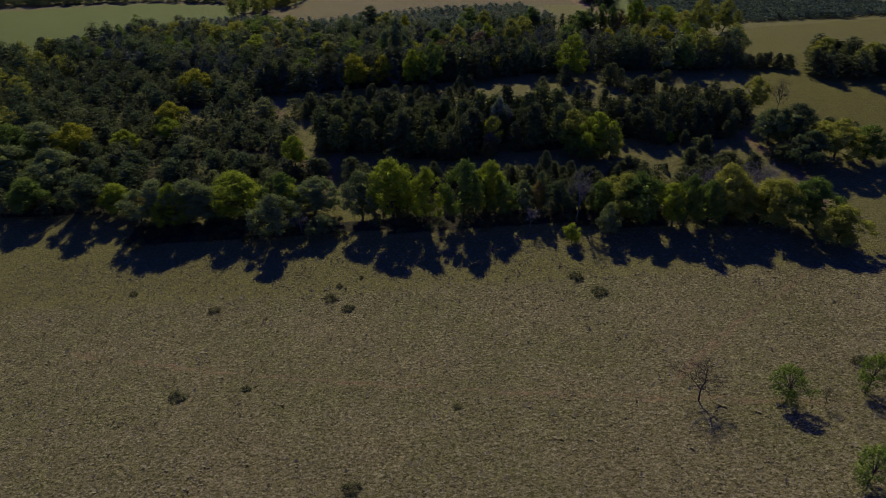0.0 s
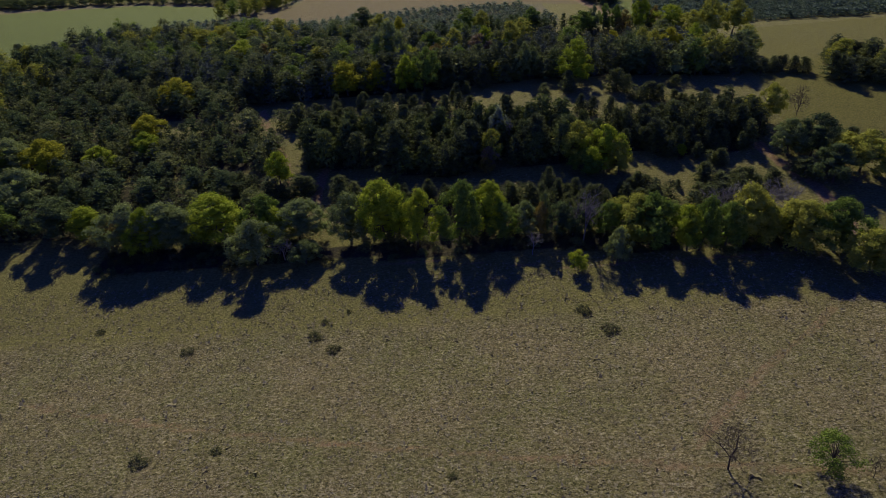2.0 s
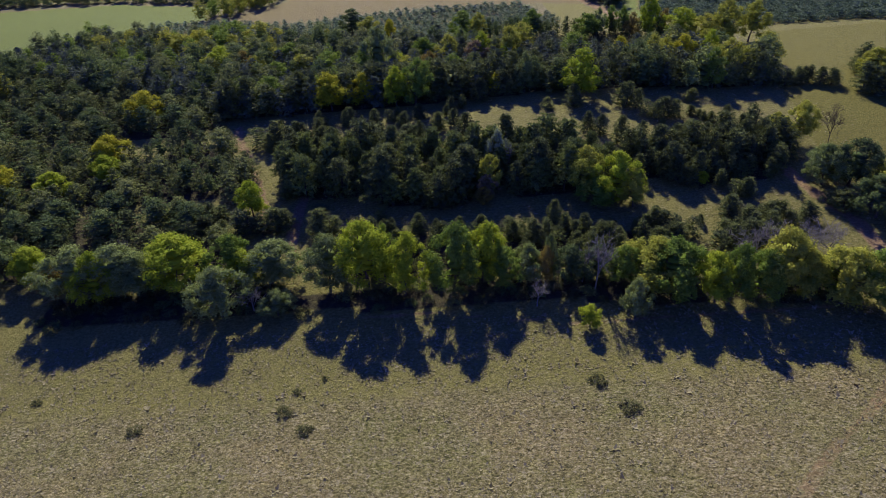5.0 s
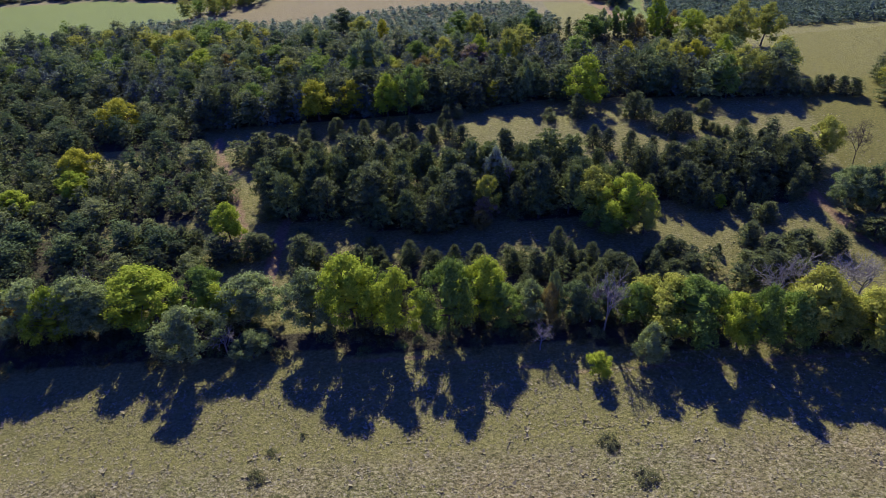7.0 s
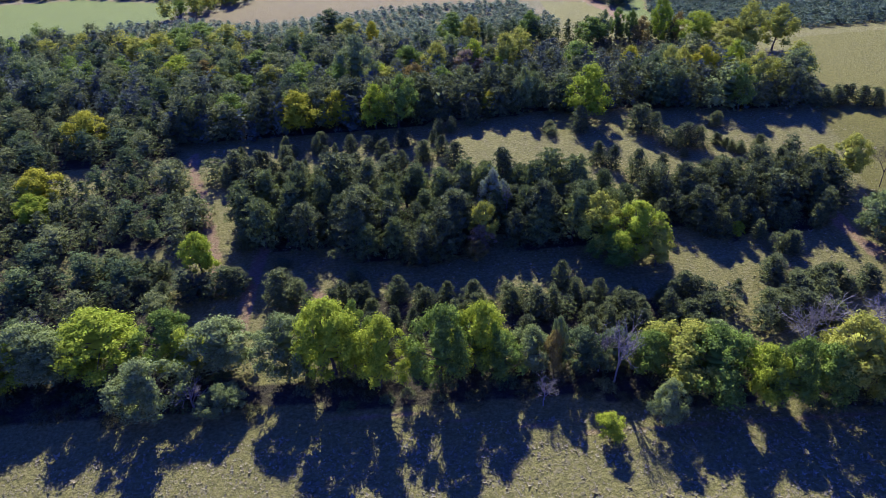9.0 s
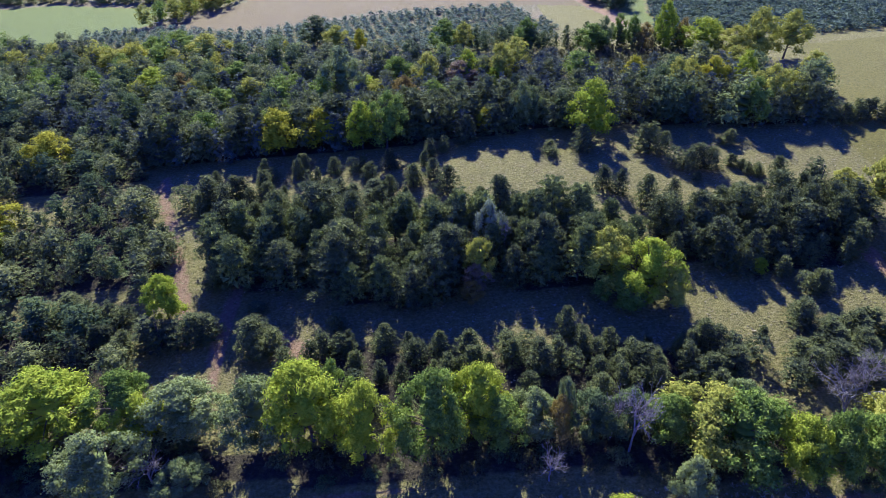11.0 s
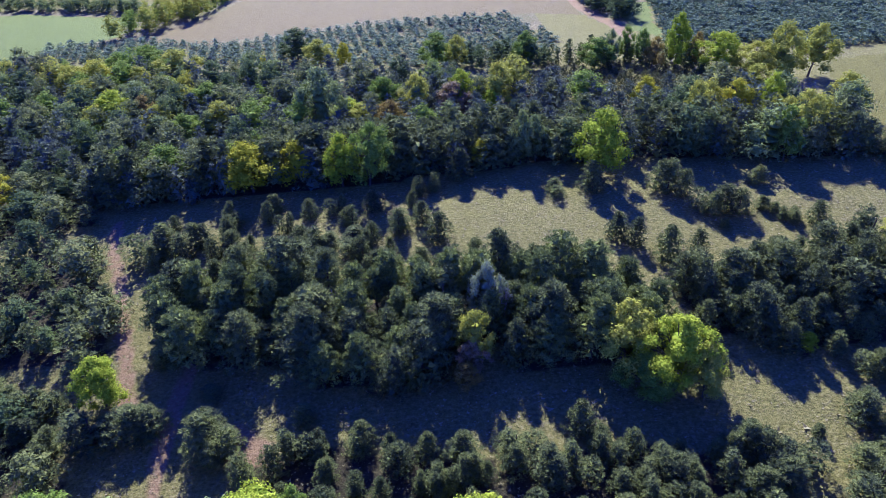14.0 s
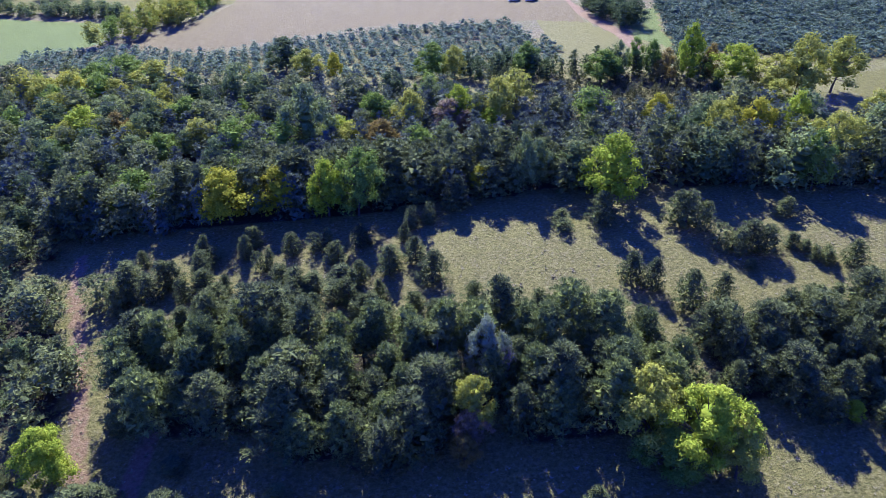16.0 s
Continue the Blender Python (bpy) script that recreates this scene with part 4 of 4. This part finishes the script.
grove("tree_belt", belt[::2], BROAD_DISTANT, 6.4, 0.9, LEAVES[4], "belt of deep green trees beside the far track", "woods", 31)
grove("tree_belt", belt[1::2], CEDARS_FAR, 5.6, 1.0, CEDAR, "belt of dark cedars beside the far track", "woods", 32)
grove("scrub", scatter(SCRUB, 2.2, 33, 0.4), CEDARS_FAR, 2.4, 1.5, SHRUB, "low olive scrub bushes on open ground", "scrub", 33)
grove("copse", scatter(COPSE, 3.6, 34), BROAD_DISTANT, 7.0, 1.35, LEAVES[4], "rounded copse of dark green trees in the fields", "woods", 34)
edge = scatter(CORN_BELT, 4.6, 35)
grove("field_edge_trees", edge[::2], BROAD_DISTANT, 8.5, 1.1, LEAVES[7], "pale yellow-green trees along the stubble field", "woods", 35)
grove("field_edge_trees", edge[1::2], BROAD_DISTANT, 7.5, 1.1, LEAVES[0], "green trees along the stubble field", "woods", 36)
grove("far_woods", scatter(FAR_WOODS, 24, 37), BROAD_DISTANT, 12, 2.6, LEAVES[4], "distant woods beyond the fields", "woods", 37)
grove("far_hedge", scatter(FAR_HEDGE, 3.4, 38), BROAD_DISTANT, 5.4, 1.5, LEAVES[3], "distant grey-green hedge behind the green field", "woods", 38)

# ---- plantations far off ----
PLANTATION = [(86, 333), (79, 301), (75, 279), (99, 268), (108, 262), (150, 268), (185, 275), (175, 350), (88, 350)]


def rows_in(poly, along, across, turn_, seed, skip=0.06):
    rng = np.random.default_rng(seed)
    c, s = math.cos(radians(turn_)), math.sin(radians(turn_))
    got = []
    for i in np.arange(-160, 160, across):
        for j in np.arange(-160, 160, along):
            x0, y0 = np.mean([p[0] for p in poly]), np.mean([p[1] for p in poly])
            x, y = x0 + i * c - j * s + rng.normal(0, 0.25), y0 + i * s + j * c + rng.normal(0, 0.25)
            if rng.random() > skip and inside(np.array([x]), np.array([y]), poly)[0]:
                got.append((x, y))
    return got


SMALL = [cedar_tree(61, 18, 7, 0.04, 1, 0.9, within=36, bough=0.09, inner=0.6), cedar_tree(62, 18, 7, 0.04, 1, 0.6, within=36, bough=0.09, inner=0.6), cedar_tree(63, 20, 7, 0.04, 2, 1.0, within=36, bough=0.09, inner=0.6)]
grove("young_conifer_rows", rows_in(ORCHARD, 2.2, 3.2, 12, 3, 0.12), SMALL, 2.2, 2.3, SPRUCE, "rows of young conifers with pale stubble between", "plantation", 9)
grove("conifer_plantation", rows_in(PLANTATION, 2.4, 2.8, 20, 4), SMALL, 2.8, 2.2, SPRUCE, "dense plantation of blue-green conifers", "plantation", 10)

# ---- bushes and tufts on the open grass ----
BUSHES = [(-19.9, 101.7, 1.7), (-16.3, 97.7, 1.6), (-40.2, 99.8, 1.6), (-57.5, 107.1, 1.1), (23.7, 103.9, 1.9), (26.7, 97.9, 2.0), (-15.1, 108.3, 0.7),
          (1.8, 67.6, 0.9), (-18.8, 105.9, 1.0), (-37.2, 73.5, 1.8), (-27.8, 74.8, 1.1), (56.2, 72.8, 1.8), (-10.1, 53.2, 1.5)]
for x, y, r in BUSHES:
    ob = part("bush", random.choice(SHRUBS), SHRUB, None)
    ob.matrix_basis = Matrix.LocRotScale((x, y, float(land(x, y)) - 0.05), Euler((0, 0, random.uniform(0, 6.28))), (r, r * 0.8, r * 0.8))
    tagged(ob, "low dark bramble bush on the dry pasture", "bush", "pasture bushes")


def tufts(name, count, box, size, seed, label, keep=None):
    """Clumps of bent grass blades strewn over the ground."""
    rng = np.random.default_rng(seed)
    x, y = rng.uniform(box[0], box[2], count), rng.uniform(box[1], box[3], count)
    if keep is not None:
        ok = keep(x, y)
        x, y = x[ok], y[ok]
    n = len(x)
    z = land(x, y) - 0.02
    foot = np.stack([x, y, z], 1)
    s = size * rng.lognormal(0, 0.45, n)
    verts, a0 = [], rng.uniform(0, 6.28, n)
    for k in range(3):
        a = a0 + k * 2.09 + rng.uniform(-0.4, 0.4, n)
        d = np.stack([np.cos(a), np.sin(a), np.zeros(n)], 1)
        side = np.stack([-np.sin(a), np.cos(a), np.zeros(n)], 1)
        h = (s * rng.uniform(0.2, 0.7, n))[:, None] * np.array([0, 0, 1])
        verts.append(np.stack([foot - side * s[:, None] * 0.45, foot + side * s[:, None] * 0.45, foot + d * s[:, None] * 0.9 + h], 1))
    v = np.stack(verts, 1).reshape(-1, 3)
    me = mesh_of(name, v, np.arange(len(v)).reshape(-1, 3), (STRAW,))
    return tagged(new(name, me), label, "grass", kind="stuff")


def hummocks(name, count, box, size, seed, label, keep=None):
    """Low rounded clumps of grass, each a small uneven mound that throws its own shade."""
    rng = np.random.default_rng(seed)
    x, y = rng.uniform(box[0], box[2], count), rng.uniform(box[1], box[3], count)
    if keep is not None:
        ok = keep(x, y)
        x, y = x[ok], y[ok]
    n = len(x)
    s = size * rng.lognormal(0, 0.28, n)
    z = land(x, y) - 0.03
    a0 = rng.uniform(0, 6.28, n)
    verts = []
    for k in range(4):
        a, w = a0 + k * 1.571, s * rng.uniform(0.6, 1.35, n)
        verts.append(np.stack([x + 1.25 * w * np.cos(a), y + w * np.sin(a), z], 1))
    verts.append(np.stack([x + rng.normal(0, 0.25, n) * s, y + rng.normal(0, 0.2, n) * s, z + s * rng.uniform(0.35, 0.75, n)], 1))
    v = np.stack(verts, 1).reshape(-1, 3)
    base = (np.arange(n) * 5)[:, None]
    f = np.concatenate([base + np.array([[k, (k + 1) % 4, 4]]) for k in range(4)])
    return tagged(new(name, mesh_of(name, v, f, (TUSSOCK,))), label, "grass", kind="stuff")


tufts("grass_tufts", 56000, (-85, 44, 90, 119), 0.18, 81, "dry straw-coloured grass tufts all over the pasture")
tufts("grass_tufts", 11000, (-50, 135, 90, 200), 0.15, 82, "dry grass tufts in the clearings and lanes")
hummocks("grass_clumps", 36000, (-85, 44, 90, 116), 0.16, 83, "small tussocks of dry grass all over the pasture")
hummocks("grass_clumps", 3500, (-85, 44, 90, 112), 0.2, 85, "larger dark tussocks dotted over the pasture")
hummocks("grass_clumps", 5000, (-50, 135, 95, 200), 0.16, 84, "small tussocks of grass in the clearings and lanes")


def loft(name, sections):
    """A closed body from cross-sections (x, half width, low, high), front to back, with rounded shoulders."""
    verts, faces = [], []
    for x, w, lo, hi in sections:
        verts += [(x, -w, lo), (x, -w, hi - 0.12 * (hi - lo)), (x, -w * 0.86, hi), (x, w * 0.86, hi), (x, w, hi - 0.12 * (hi - lo)), (x, w, lo)]
    for i in range(len(sections) - 1):
        for k in range(6):
            faces.append((i * 6 + k, i * 6 + (k + 1) % 6, i * 6 + 6 + (k + 1) % 6, i * 6 + 6 + k))
    last = 6 * (len(sections) - 1)
    for b in (0, last):
        faces += [(b, b + 1, b + 4, b + 5), (b + 1, b + 2, b + 3, b + 4)]
    return mesh_of(name, verts, faces)


def parked_car(x, y, turn_, paint, label):
    car = new("car")
    car.matrix_basis = Matrix.LocRotScale((x, y, float(land(x, y))), Euler((0, 0, radians(turn_))), (1, 1, 1))
    part("body", loft("body", [(-2.3, 0.7, 0.45, 0.72), (-2.15, 0.86, 0.32, 0.9), (-0.9, 0.9, 0.3, 1.0), (1.6, 0.9, 0.3, 1.02), (2.2, 0.86, 0.34, 0.96), (2.3, 0.74, 0.45, 0.8)]), paint, car)
    part("cabin", loft("cabin", [(-1.15, 0.76, 0.98, 1.02), (-0.45, 0.74, 0.98, 1.5), (1.35, 0.74, 0.98, 1.52), (2.0, 0.74, 0.98, 1.05)]), CAR_GLASS, car, "dark glazed cabin")
    part("roof", loft("roof", [(-0.5, 0.7, 1.49, 1.52), (0.4, 0.74, 1.5, 1.57), (1.4, 0.7, 1.49, 1.54)]), paint, car)
    for wx in (-1.45, 1.4):
        for wy in (-0.82, 0.82):
            v, f = tube([(wx, wy - 0.12, 0.33), (wx, wy - 0.1, 0.33), (wx, wy + 0.1, 0.33), (wx, wy + 0.12, 0.33)], [0.2, 0.33, 0.33, 0.2], 12)
            part("wheel", mesh_of("wheel", v, f), TYRE, car, "black rubber wheel")
    return tagged(car, label, "car", "parked vehicles")


CAR_WHITE = plain_material("white_paint", (0.72, 0.73, 0.74), (0.8, 0.8, 0.8), 2.0, 0.5, 0)
CAR_BLUE = plain_material("blue_paint", (0.1, 0.22, 0.5), (0.13, 0.27, 0.58), 2.0, 0.25, 0)
CAR_GLASS = plain_material("tinted_glass", (0.015, 0.02, 0.025), (0.025, 0.03, 0.035), 2.0, 0.08, 0)
TYRE = plain_material("tyre_rubber", (0.015, 0.015, 0.015), (0.03, 0.03, 0.03), 6.0, 0.85, 0)
parked_car(40.9, 349.5, 12, CAR_WHITE, "white car parked beside the far field")
parked_car(46.7, 348, 5, CAR_BLUE, "blue car parked beside the far field")
